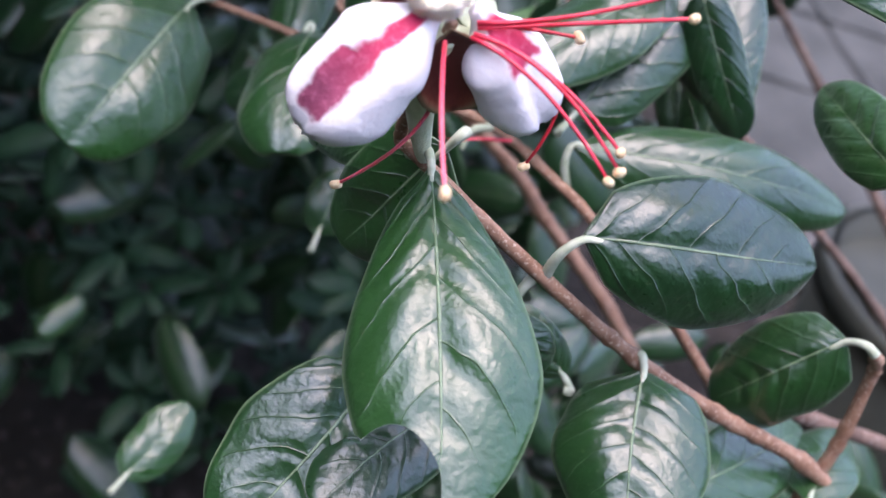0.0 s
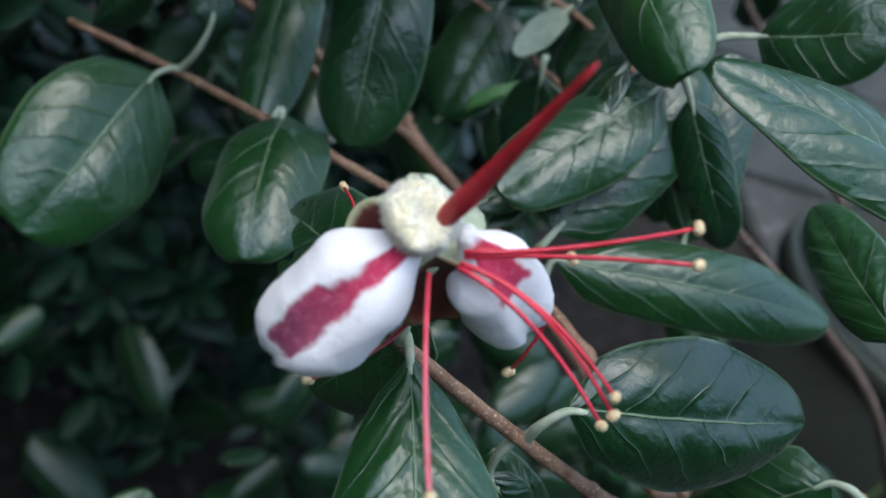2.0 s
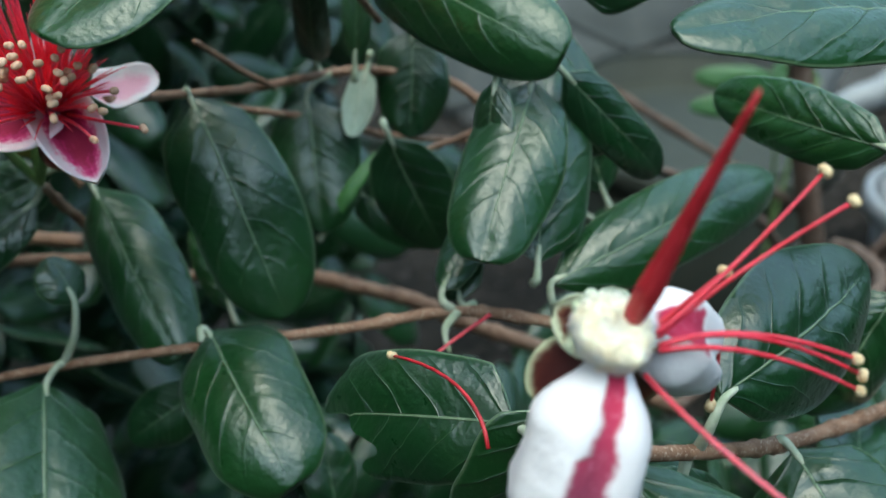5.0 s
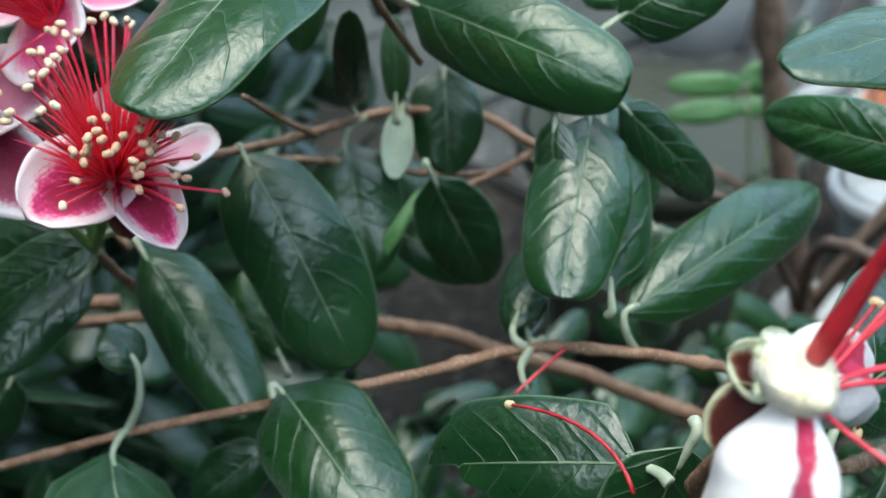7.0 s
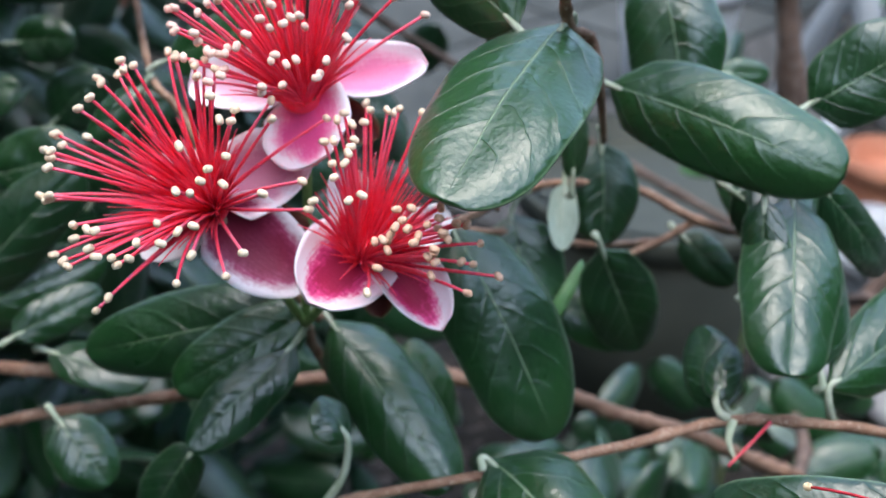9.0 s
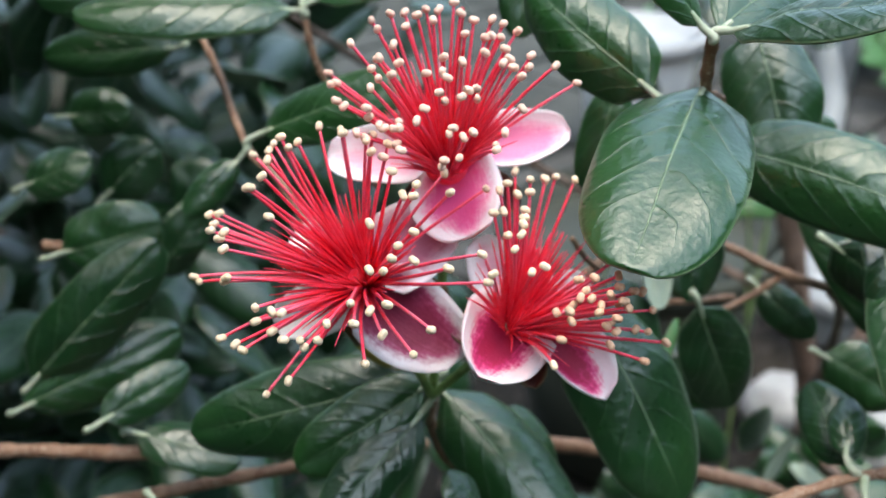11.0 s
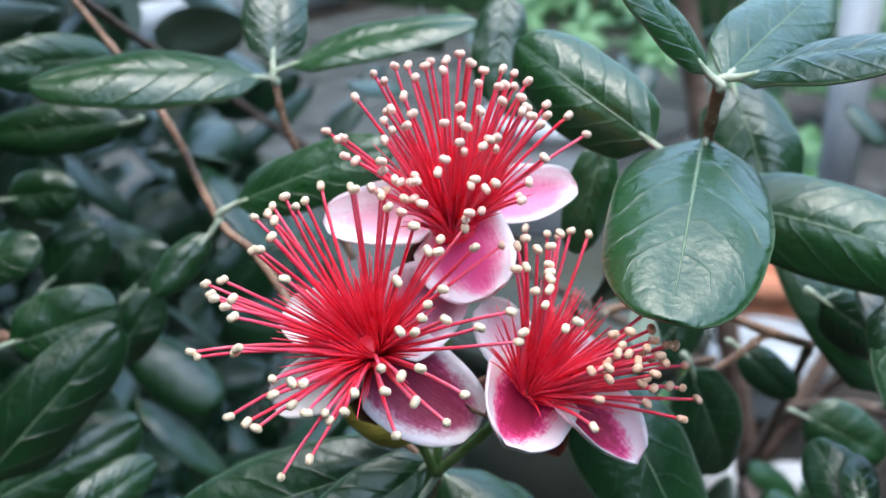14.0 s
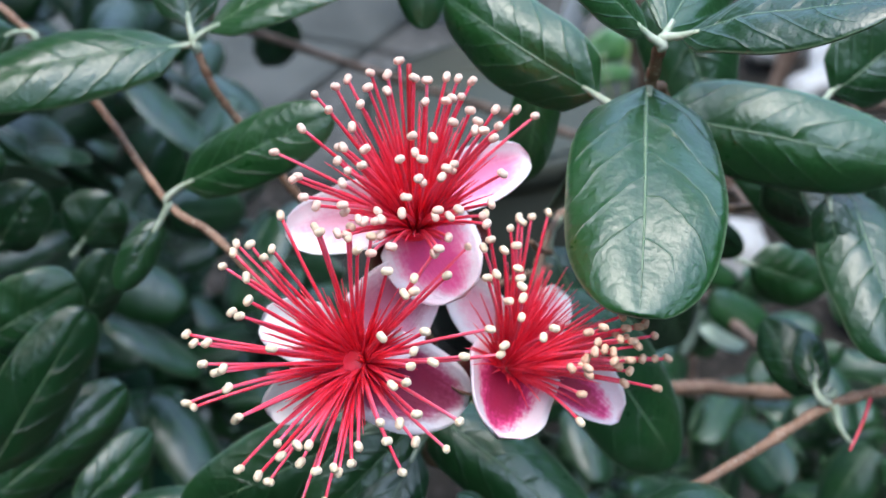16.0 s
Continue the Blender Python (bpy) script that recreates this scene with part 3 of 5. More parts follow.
branch([(0.0009, 0.2230, 0.6882), (0.0166, 0.2324, 0.6812), (0.0384, 0.2443, 0.6720), (0.0619, 0.2519, 0.6664), (0.0720, 0.2485, 0.6660), (0.0891, 0.2397, 0.6622), (0.0940, 0.2221, 0.6578), (0.1124, 0.2166, 0.6477)], 0.0009, 0.0013)
branch([(0.0330, 0.2548, 0.6651), (0.0475, 0.2515, 0.6600), (0.0598, 0.2456, 0.6570), (0.0722, 0.2403, 0.6511), (0.0984, 0.2372, 0.6425)], 0.0008, 0.0009)
branch([(0.0768, 0.2304, 0.6498), (0.0862, 0.2263, 0.6528), (0.0945, 0.2220, 0.6573)], 0.0008, 0.001)
branch([(0.0472, 0.2798, 0.6028), (0.0537, 0.2707, 0.5986), (0.0837, 0.2506, 0.5866), (0.0959, 0.2440, 0.5774), (0.1212, 0.2295, 0.5625), (0.1362, 0.2216, 0.5504), (0.1659, 0.2106, 0.5267)], 0.0022, 0.0026)
branch([(-0.0760, 0.3460, 0.6302), (-0.0573, 0.3287, 0.6284), (-0.0445, 0.3167, 0.6272), (0.0021, 0.2866, 0.6205)], 0.0016, 0.002)
branch([(-0.0800, 0.3450, 0.6045), (-0.0614, 0.3316, 0.6084), (-0.0501, 0.3237, 0.6107), (-0.0381, 0.3145, 0.6122), (-0.0050, 0.2960, 0.6120), (0.0250, 0.2860, 0.6060)], 0.0014, 0.0017)
branch([(0.0188, 0.1059, 0.7014), (0.0193, 0.1162, 0.6785), (0.0238, 0.1154, 0.6742), (0.0496, 0.1159, 0.6579), (0.0748, 0.1176, 0.6428), (0.1008, 0.1200, 0.6305), (0.1219, 0.1209, 0.6228), (0.1403, 0.1202, 0.6121)], 0.0008, 0.0018)
branch([(0.0274, 0.2121, 0.7366), (0.0354, 0.2167, 0.7238), (0.0426, 0.2173, 0.7195), (0.0451, 0.2166, 0.7098), (0.0654, 0.2309, 0.6861)], 0.0011, 0.0008)
branch([(0.0156, 0.3132, 0.7250), (0.0163, 0.3115, 0.7153), (0.0195, 0.3083, 0.7032), (0.0233, 0.2991, 0.6824)], 0.0008, 0.001)
branch([(0.0108, 0.3894, 0.7411), (0.0112, 0.3647, 0.7225), (0.0069, 0.3426, 0.7110), (-0.0058, 0.3106, 0.6987), (-0.0055, 0.2978, 0.6922), (-0.0067, 0.2732, 0.6714), (-0.0008, 0.2544, 0.6548)], 0.00085, 0.001)
branch([(-0.0106, 0.2443, 0.6638), (-0.0040, 0.2528, 0.6488), (0.0133, 0.2613, 0.6204), (0.0537, 0.2707, 0.5986)], 0.0009, 0.0016)
branch([(-0.0366, 0.3686, 0.6637), (-0.0278, 0.3577, 0.6621)], 0.0016, 0.0012)
branch([(0.1184, 0.1212, 0.6544), (0.1253, 0.1258, 0.6463), (0.1284, 0.1227, 0.6273), (0.1287, 0.1203, 0.6082)], 0.001, 0.0016)
branch([(0.0251, 0.2384, 0.6888), (0.0351, 0.2419, 0.6787), (0.0446, 0.2443, 0.6704)], 0.0006, 0.0007)
# leaves: base, tip, width, facing, bend, cup, roundness, joint
leaf((0.0337, 0.2163, 0.7250), (-0.0123, 0.1994, 0.7120), 0.0263, (-0.21, -0.17, 0.96), .05, .10, 2.2)
leaf((0.0597, 0.2260, 0.7030), (0.0715, 0.1759, 0.6955), 0.0205, (-0.82, -0.27, 0.50), .08, .22, 2.4)
leaf((0.0739, 0.1871, 0.6858), (0.0463, 0.1658, 0.6656), 0.0195, (-0.34, -0.38, 0.86), .03, .16, 2.5)
leaf((0.0790, 0.1838, 0.6873), (0.1009, 0.1750, 0.6608), 0.0115, (-0.14, -0.97, 0.21), .05, .1, 2.3)
leaf((0.0632, 0.1659, 0.6536), (0.1279, 0.1653, 0.6558), 0.0180, (-0.03, -0.63, 0.78), .10, .2, 2.1, (0.0658, 0.1644, 0.6434))
leaf((0.0205, 0.2336, 0.6790), (0.0239, 0.2042, 0.6383), 0.0236, (-0.38, -0.76, 0.52), .06, .15, 2.3, (0.0203, 0.2342, 0.6796))
leaf((0.0554, 0.2505, 0.6624), (0.0482, 0.2327, 0.6347), 0.0229, (-0.44, -0.70, 0.57), .03, .1, 2.1, (0.0622, 0.2516, 0.6662))
leaf((0.0657, 0.2292, 0.6575), (0.0755, 0.2217, 0.6250), 0.0196, (-0.44, -0.89, 0.07), .03, .05, 2.0)
leaf((0.0845, 0.2469, 0.6743), (0.0768, 0.2380, 0.6499), 0.0186, (-0.55, -0.71, 0.43), .03, .05, 2.0)
leaf((0.0704, 0.2463, 0.6674), (0.0596, 0.2372, 0.6558), 0.0080, (0.31, 0.59, -0.75), .03, .1, 2)
leaf((0.0600, 0.2530, 0.6694), (0.0513, 0.2358, 0.7005), 0.0085, (-0.51, -0.68, -0.52), .1, .1, 2.2, (0.0630, 0.2510, 0.6663))
leaf((0.0616, 0.2364, 0.6746), (0.0669, 0.2414, 0.6943), 0.0067, (-0.54, -0.77, 0.34), .05, .1, 2)
leaf((0.0483, 0.1820, 0.6485), (0.0616, 0.1881, 0.6534), 0.0080, (-0.28, -0.14, 0.95), .1, .2, 2, (0.0488, 0.1789, 0.6452))
leaf((0.0071, 0.2078, 0.6399), (0.0061, 0.1680, 0.6308), 0.0245, (-0.35, -0.20, 0.91), .14, .2, 2.3, (0.0055, 0.2076, 0.6382))
leaf((0.0237, 0.1289, 0.6682), (0.0092, 0.1605, 0.6535), 0.0197, (-0.81, -0.10, 0.58), .08, .1, 3.2, (0.0232, 0.1228, 0.6696), torn=True)
leaf((0.0284, 0.1241, 0.6719), (0.0180, 0.1283, 0.6442), 0.0188, (-0.30, -0.80, 0.50), .03, .05, 2.3)
leaf((0.0017, 0.2549, 0.6532), (0.0017, 0.2133, 0.6310), 0.0188, (-0.47, -0.42, 0.78), .05, .3, 2.3)
leaf((-0.0122, 0.2469, 0.6588), (-0.0395, 0.2482, 0.6436), 0.0135, (-0.42, -0.56, 0.71), .02, .1, 1.9, (-0.0106, 0.2443, 0.6638))
leaf((-0.0309, 0.2663, 0.6272), (-0.0452, 0.2707, 0.6080), 0.0126, (-0.64, -0.70, 0.32), .05, .2, 2)
leaf((-0.0068, 0.2533, 0.6617), (-0.0430, 0.2891, 0.6482), 0.0190, (-0.69, -0.51, 0.51), .05, .15, 2.1)
leaf((-0.0078, 0.2482, 0.6640), (-0.0351, 0.2605, 0.6500), 0.0151, (-0.56, -0.66, 0.51), .05, .1, 2.2)
leaf((-0.0132, 0.2290, 0.6430), (-0.0146, 0.2368, 0.6510), 0.0108, (0.30, -0.65, 0.69), .1, .2, 2, (-0.0183, 0.2323, 0.6262))
leaf((-0.0230, 0.2293, 0.6257), (-0.0427, 0.1888, 0.6031), 0.0340, (0.20, -0.78, 0.58), .06, .1, 2.2, (-0.0175, 0.2319, 0.6265))
leaf((0.0242, 0.1120, 0.6768), (0.0319, 0.0661, 0.6569), 0.0262, (-0.27, -0.56, 0.76), .05, .12, 1.72, (0.0238, 0.1155, 0.6743), quilt=0.00075, peak=1.42, bitten=True)
leaf((0.0523, 0.1152, 0.6677), (0.0965, 0.1228, 0.6699), 0.0258, (0.10, -0.76, 0.64), .06, .15, 1.75, (0.0500, 0.1161, 0.6583), quilt=0.00045)
leaf((0.0748, 0.1146, 0.6439), (0.0728, 0.0886, 0.6307), 0.0266, (-0.43, -0.38, 0.82), .08, .15, 2.2, (0.0740, 0.1172, 0.6437), quilt=0.00045)
leaf((0.1141, 0.1243, 0.6535), (0.1012, 0.1295, 0.6261), 0.0195, (-0.75, -0.61, 0.24), .08, .25, 2.3, (0.1184, 0.1212, 0.6544), quilt=0.00045)
leaf((0.0262, 0.1005, 0.6450), (0.0096, 0.0790, 0.6235), 0.0240, (-0.14, -0.66, 0.74), .04, .05, 2.1, quilt=0.00045)
leaf((0.0391, 0.1008, 0.6421), (0.0205, 0.0805, 0.6349), 0.0151, (-0.15, -0.20, 0.97), .05, .1, 2.3, quilt=0.00045)
leaf((0.0640, 0.1178, 0.6343), (0.0506, 0.1245, 0.6428), 0.0087, (-0.10, -0.85, 0.52), .08, .1, 2, (0.0645, 0.1164, 0.6328), quilt=0.00045)
leaf((0.0481, 0.1160, 0.6478), (0.0571, 0.1131, 0.6392), 0.0088, (0.04, -0.93, 0.36), .08, .1, 2, (0.0486, 0.1167, 0.6569), quilt=0.00045)
leaf((0.1066, 0.1297, 0.6858), (0.1072, 0.1695, 0.6803), 0.0136, (-0.91, 0.07, 0.40), .05, .1, 2.2, quilt=0.00045)
leaf((0.0956, 0.1189, 0.7147), (0.0500, 0.1320, 0.7200), 0.0173, (0.01, -0.33, 0.94), .05, .1, 1.9, quilt=0.00045)
leaf((0.0910, 0.1962, 0.6984), (0.1057, 0.1798, 0.7137), 0.0197, (-0.84, -0.41, 0.36), .05, .1, 2.2, (0.0841, 0.1979, 0.6942))
leaf((0.0857, 0.2347, 0.7219), (0.0781, 0.2189, 0.6943), 0.0224, (-0.74, -0.47, 0.48), .05, .15, 2.2)
leaf((0.1286, 0.2430, 0.6822), (0.1392, 0.2337, 0.6820), 0.0082, (-0.61, -0.70, 0.36), .05, .1, 2)
leaf((0.1047, 0.2328, 0.6442), (0.1107, 0.2177, 0.6319), 0.0113, (-0.69, -0.60, 0.41), .05, .1, 2)
leaf((0.0260, 0.2136, 0.7384), (0.0157, 0.2262, 0.7558), 0.0077, (-0.29, -0.85, 0.45), .05, .1, 2, (0.0272, 0.2121, 0.7362))
leaf((0.0282, 0.2089, 0.7381), (0.0291, 0.1766, 0.7479), 0.0150, (-0.29, 0.27, 0.92), .05, .1, 2, (0.0276, 0.2118, 0.7364))
leaf((0.0304, 0.2124, 0.7371), (0.0784, 0.2142, 0.7478), 0.0166, (-0.16, -0.57, 0.80), .03, .1, 2.2, (0.0274, 0.2119, 0.7364))
leaf((0.0146, 0.3153, 0.7260), (-0.0265, 0.3447, 0.7288), 0.0182, (-0.24, -0.42, 0.87), .06, .15, 2, (0.0156, 0.3130, 0.7247))
leaf((0.0170, 0.3149, 0.7291), (0.0315, 0.3265, 0.7496), 0.0155, (-0.45, -0.60, 0.66), .05, .1, 2.2, (0.0156, 0.3130, 0.7247))
leaf((0.0180, 0.3114, 0.7284), (0.0491, 0.2808, 0.7375), 0.0152, (-0.38, -0.11, 0.92), .06, .1, 2, (0.0156, 0.3130, 0.7247))
leaf((-0.0035, 0.3074, 0.7025), (0.0158, 0.2776, 0.7167), 0.0141, (-0.79, -0.25, 0.55), .05, .1, 2.1, (-0.0063, 0.3100, 0.6993))
leaf((-0.0087, 0.3106, 0.6965), (-0.0229, 0.3139, 0.6859), 0.0080, (-0.51, -0.74, 0.45), .05, .2, 2, (-0.0063, 0.3100, 0.6993))
leaf((0.0290, 0.2243, 0.7235), (0.0305, 0.2564, 0.7387), 0.0169, (-0.86, -0.19, 0.48), .06, .22, 2.3)
leaf((0.0542, 0.2502, 0.7133), (0.0457, 0.2502, 0.6887), 0.0112, (-0.81, -0.52, 0.28), .05, .1, 2)
leaf((0.0667, 0.2855, 0.7412), (0.0548, 0.2803, 0.7172), 0.0129, (-0.71, -0.53, 0.47), .05, .1, 2)
leaf((-0.0347, 0.3623, 0.6628), (-0.0120, 0.3479, 0.6674), 0.0200, (-0.55, -0.77, 0.33), .06, .1, 2.3, (-0.0389, 0.3659, 0.6610))
leaf((-0.0546, 0.3493, 0.6373), (-0.0186, 0.3371, 0.6691), 0.0192, (-0.52, -0.80, 0.28), .06, .15, 2.2)
leaf((-0.0587, 0.3479, 0.6324), (-0.0165, 0.3381, 0.6411), 0.0182, (-0.29, -0.83, 0.48), .06, .2, 2.2)
leaf((-0.0081, 0.3653, 0.6435), (0.0065, 0.3594, 0.6618), 0.0145, (-0.58, -0.78, 0.22), .06, .1, 2.2)
leaf((0.0117, 0.3691, 0.7070), (-0.0138, 0.3984, 0.7047), 0.0142, (-0.73, -0.61, 0.30), .06, .1, 2, (0.0142, 0.3671, 0.7083))
leaf((-0.0052, 0.4125, 0.6805), (0.0090, 0.3967, 0.6825), 0.0152, (-0.72, -0.61, 0.34), .06, .1, 2)
leaf((-0.0353, 0.3762, 0.6781), (-0.0208, 0.3640, 0.6850), 0.0139, (-0.66, -0.46, 0.59), .06, .1, 2)
leaf((0.0072, 0.3631, 0.7256), (-0.0225, 0.3743, 0.7274), 0.0141, (-0.33, -0.91, 0.24), .06, .1, 2, (0.0086, 0.3597, 0.7235))
leaf((-0.0018, 0.4046, 0.6543), (0.0147, 0.3966, 0.6690), 0.0192, (-0.61, -0.74, 0.28), .06, .1, 2)
leaf((0.0125, 0.3848, 0.6516), (0.0255, 0.3787, 0.6634), 0.0192, (-0.63, -0.71, 0.32), .06, .1, 2)
leaf((-0.0517, 0.2942, 0.6300), (-0.0479, 0.2796, 0.6161), 0.0147, (-0.20, -0.70, 0.68), .06, .1, 2)
leaf((-0.0444, 0.3147, 0.6344), (-0.0286, 0.2950, 0.6269), 0.0129, (-0.16, -0.46, 0.88), .06, .1, 2)
leaf((0.0053, 0.2164, 0.6180), (-0.0106, 0.2247, 0.6045), 0.0139, (-0.69, -0.56, 0.46), .06, .1, 2)
leaf((-0.0512, 0.3175, 0.6402), (-0.0272, 0.3162, 0.6450), 0.0114, (-0.15, -0.82, 0.55), .06, .1, 2)
leaf((0.0856, 0.2075, 0.6746), (0.1018, 0.1922, 0.6585), 0.0143, (-0.62, -0.78, 0.11), .06, .1, 2)
leaf((0.0660, 0.1887, 0.6876), (0.0594, 0.1815, 0.6691), 0.0098, (-0.89, -0.21, 0.40), .06, .1, 2)
leaf((0.0526, 0.1817, 0.6440), (0.0647, 0.1990, 0.6505), 0.0128, (-0.62, 0.14, 0.78), .06, .15, 2, (0.0545, 0.1792, 0.6438))
leaf((0.1249, 0.2194, 0.6176), (0.1358, 0.1974, 0.6072), 0.0192, (-0.71, -0.56, 0.43), .06, .1, 2)
leaf((0.0237, 0.2396, 0.6172), (0.0247, 0.2549, 0.6362), 0.0112, (-0.33, -0.73, 0.60), .06, .1, 2)
leaf((0.0624, 0.2421, 0.6372), (0.0765, 0.2232, 0.6276), 0.0160, (-0.50, -0.66, 0.56), .06, .1, 2)
leaf((0.0496, 0.2346, 0.6347), (0.0665, 0.2354, 0.6510), 0.0036, (-0.48, -0.70, 0.53), .15, .1, 2, mats=[LEAF_YOUNG, LEAF_FELT])
leaf((-0.0113, 0.1442, 0.5396), (0.0002, 0.1629, 0.5504), 0.0136, (0.06, -0.53, 0.85), .06, .1, 2.1)
leaf((0.1054, 0.1953, 0.6438), (0.1052, 0.2253, 0.6806), 0.0182, (-0.43, -0.70, 0.57), .06, .15, 2.2)
leaf((0.0606, 0.1674, 0.6586), (0.0849, 0.1970, 0.6874), 0.0227, (-0.12, -0.64, 0.76), .06, .1, 2.2)
leaf((0.0203, 0.1828, 0.5983), (0.0230, 0.1936, 0.6127), 0.0126, (-0.09, -0.78, 0.61), .06, .1, 2)
leaf((0.0956, 0.1111, 0.6177), (0.1331, 0.1378, 0.6150), 0.0179, (0.20, -0.19, 0.96), .06, .1, 2)
leaf((0.1256, 0.1152, 0.6171), (0.1404, 0.1377, 0.6175), 0.0147, (-0.25, 0.15, 0.96), .06, .1, 2)
leaf((-0.0057, 0.2535, 0.6655), (-0.0159, 0.2633, 0.6769), 0.0100, (-0.45, -0.83, 0.32), .05, .1, 2, mats=[LEAF_YELLOW, LEAF_FELT])
# trunk and limbs down to the ground
branch([(0.62, 0.40, -0.005), (0.60, 0.40, 0.12), (0.555, 0.385, 0.27), (0.50, 0.40, 0.45), (0.47, 0.44, 0.70), (0.47, 0.47, 0.95)], 0.012, 0.006, OLD_BARK, 0.2)
branch([(0.58, 0.395, 0.20), (0.50, 0.36, 0.34), (0.40, 0.30, 0.45), (0.26, 0.20, 0.55), (0.1035, 0.1341, 0.6256)], 0.0055, 0.0017, OLD_BARK, 0.2)
branch([(0.56, 0.388, 0.26), (0.50, 0.31, 0.42), (0.38, 0.22, 0.54), (0.22, 0.14, 0.60), (0.1403, 0.1202, 0.6121)], 0.0042, 0.0016, OLD_BARK, 0.2)
branch([(0.1659, 0.2106, 0.5267), (0.22, 0.235, 0.495), (0.34, 0.30, 0.41), (0.46, 0.35, 0.33), (0.55, 0.386, 0.27)], 0.0026, 0.0036, OLD_BARK, 0.2)
branch([(0.55, 0.39, 0.28), (0.42, 0.33, 0.40), (0.27, 0.27, 0.54), (0.1124, 0.2166, 0.6477)], 0.0036, 0.0013, OLD_BARK, 0.2)
branch([(0.52, 0.40, 0.38), (0.30, 0.50, 0.55), (0.12, 0.48, 0.68), (0.0108, 0.3894, 0.7411)], 0.0032, 0.0011, OLD_BARK, 0.2)
branch([(0.56, 0.388, 0.26), (0.60, 0.33, 0.45), (0.66, 0.30, 0.70), (0.70, 0.28, 0.95)], 0.007, 0.004, OLD_BARK, 0.2)
# a dry stub and stray bits on the middle twig
part("dry_stub", tube(bmesh.new(), smooth_line([(0.0488, 0.1775, 0.6454), (0.0443, 0.1754, 0.6443), (0.0431, 0.1722, 0.6412)], 6), lambda u: 0.0010 - 0.0005 * u, 7, 0, 0.4), PETIOLE, shrub, "pale dry leaf stub")

weed = thing("young_weed", "small yellow-green weed growing beside the trunk", "weed", (0.585, 0.462, -0.01))
part("stem", tube(bmesh.new(), smooth_line([(0.585, 0.462, -0.01), (0.580, 0.464, 0.20), (0.590, 0.462, 0.40), (0.606, 0.4645, 0.436)], 6), lambda u: 0.0022 - 0.0012 * u, 7), PEDICEL, weed)
part("stem", tube(bmesh.new(), smooth_line([(0.583, 0.463, 0.30), (0.560, 0.462, 0.40), (0.553, 0.466, 0.449)], 6), lambda u: 0.0016 - 0.0008 * u, 7), PEDICEL, weed)
leaf((0.6064, 0.4646, 0.4340), (0.5801, 0.4911, 0.4395), 0.0289, (-0.62, -0.69, 0.38), .05, .1, 2, parent=weed, mats=[LEAF_YOUNG, LEAF_FELT])
leaf((0.5957, 0.4571, 0.4144), (0.5666, 0.4854, 0.4193), 0.0158, (-0.60, -0.69, 0.41), .05, .1, 2, parent=weed, mats=[LEAF_YOUNG, LEAF_FELT])
leaf((0.5520, 0.4665, 0.4485), (0.5047, 0.5051, 0.4513), 0.0192, (-0.56, -0.72, 0.41), .05, .1, 2, parent=weed, mats=[LEAF_YOUNG, LEAF_FELT])
leaf((0.5453, 0.4593, 0.4340), (0.4938, 0.4966, 0.4315), 0.0192, (-0.53, -0.71, 0.46), .05, .1, 2, parent=weed, mats=[LEAF_YOUNG, LEAF_FELT])

# ---- flowers ----
F1_PETALS = [
    ((-0.0288, 0.2433, 0.6995), (-0.0180, 0.2285, 0.6850), 0.0168, (-0.45, -0.84, 0.32), -.18),
    ((-0.0272, 0.2440, 0.7007), (-0.0092, 0.2390, 0.7052), 0.0152, (-0.22, -0.69, 0.68), -.25),
    ((-0.0300, 0.2437, 0.6982), (-0.0376, 0.2581, 0.6872), 0.0106, (-0.92, -0.25, 0.31), -.2),
    ((-0.0283, 0.2450, 0.7003), (-0.0280, 0.2642, 0.7003), 0.0118, (-0.75, 0.01, 0.66), -.2),
]
F1_FRONT = [(8, 67), (11, 67), (9, 44), (-1, 43), (-6, 38), (-5, 31), (-16, 69), (-14, 69), (-17, 30), (-34, 35), (-35, 32), (28, 36), (29, 29), (41, 57), (47, 40), (40, 30), (46, 68), (49, 69), (56, 52), (59, 44), (64, 46), (68, 71), (13, 13), (-48, 57), (-57, 52), (-63, 50), (-63, 31), (-67, 35), (-76, 29), (-78, 36), (-84, 28), (-74, 68), (-87, 54), (-88, 36)]
F1_REST = [(-97, 36), (-98, 39), (-106, 37), (-114, 32), (-134, 29), (-129, 35), (-123, 50), (-140, 35), (-137, 44), (-149, 37), (-141, 58), (-153, 56), (-159, 26), (-163, 30), (-173, 31), (-176, 38), (-179, 52), (-180, 70), (178, 32), (168, 37), (171, 65), (166, 22), (102, 44), (85, 50), (88, 46), (101, 50), (109, 40), (112, 47), (130, 36), (145, 36), (141, 42), (146, 40), (136, 58), (147, 54), (138, 87)]
F2_PETALS = [
    ((-0.0073, 0.2432, 0.7164), (-0.0159, 0.2280, 0.7089), 0.0172, (-0.55, -0.09, 0.83), -.06),
    ((-0.0062, 0.2461, 0.7149), (-0.0208, 0.2606, 0.7156), 0.0122, (-0.50, -0.50, 0.70), -.42),
    ((-0.0016, 0.2410, 0.7155), (0.0122, 0.2302, 0.7196), 0.0108, (-0.50, -0.50, 0.70), -.42),
]
F2_FRONT = [(22, 63), (16, 36), (-10, 41), (-11, 42), (-21, 43), (-33, 40), (-45, 35), (41, 38), (48, 30), (61, 34), (26, 26), (7, 17), (35, 15), (60, 18), (75, 30), (85, 22), (77, 13), (96, 30), (113, 17), (122, 22), (145, 11), (136, 25), (141, 29), (144, 36), (157, 18), (158, 20), (158, 24)]
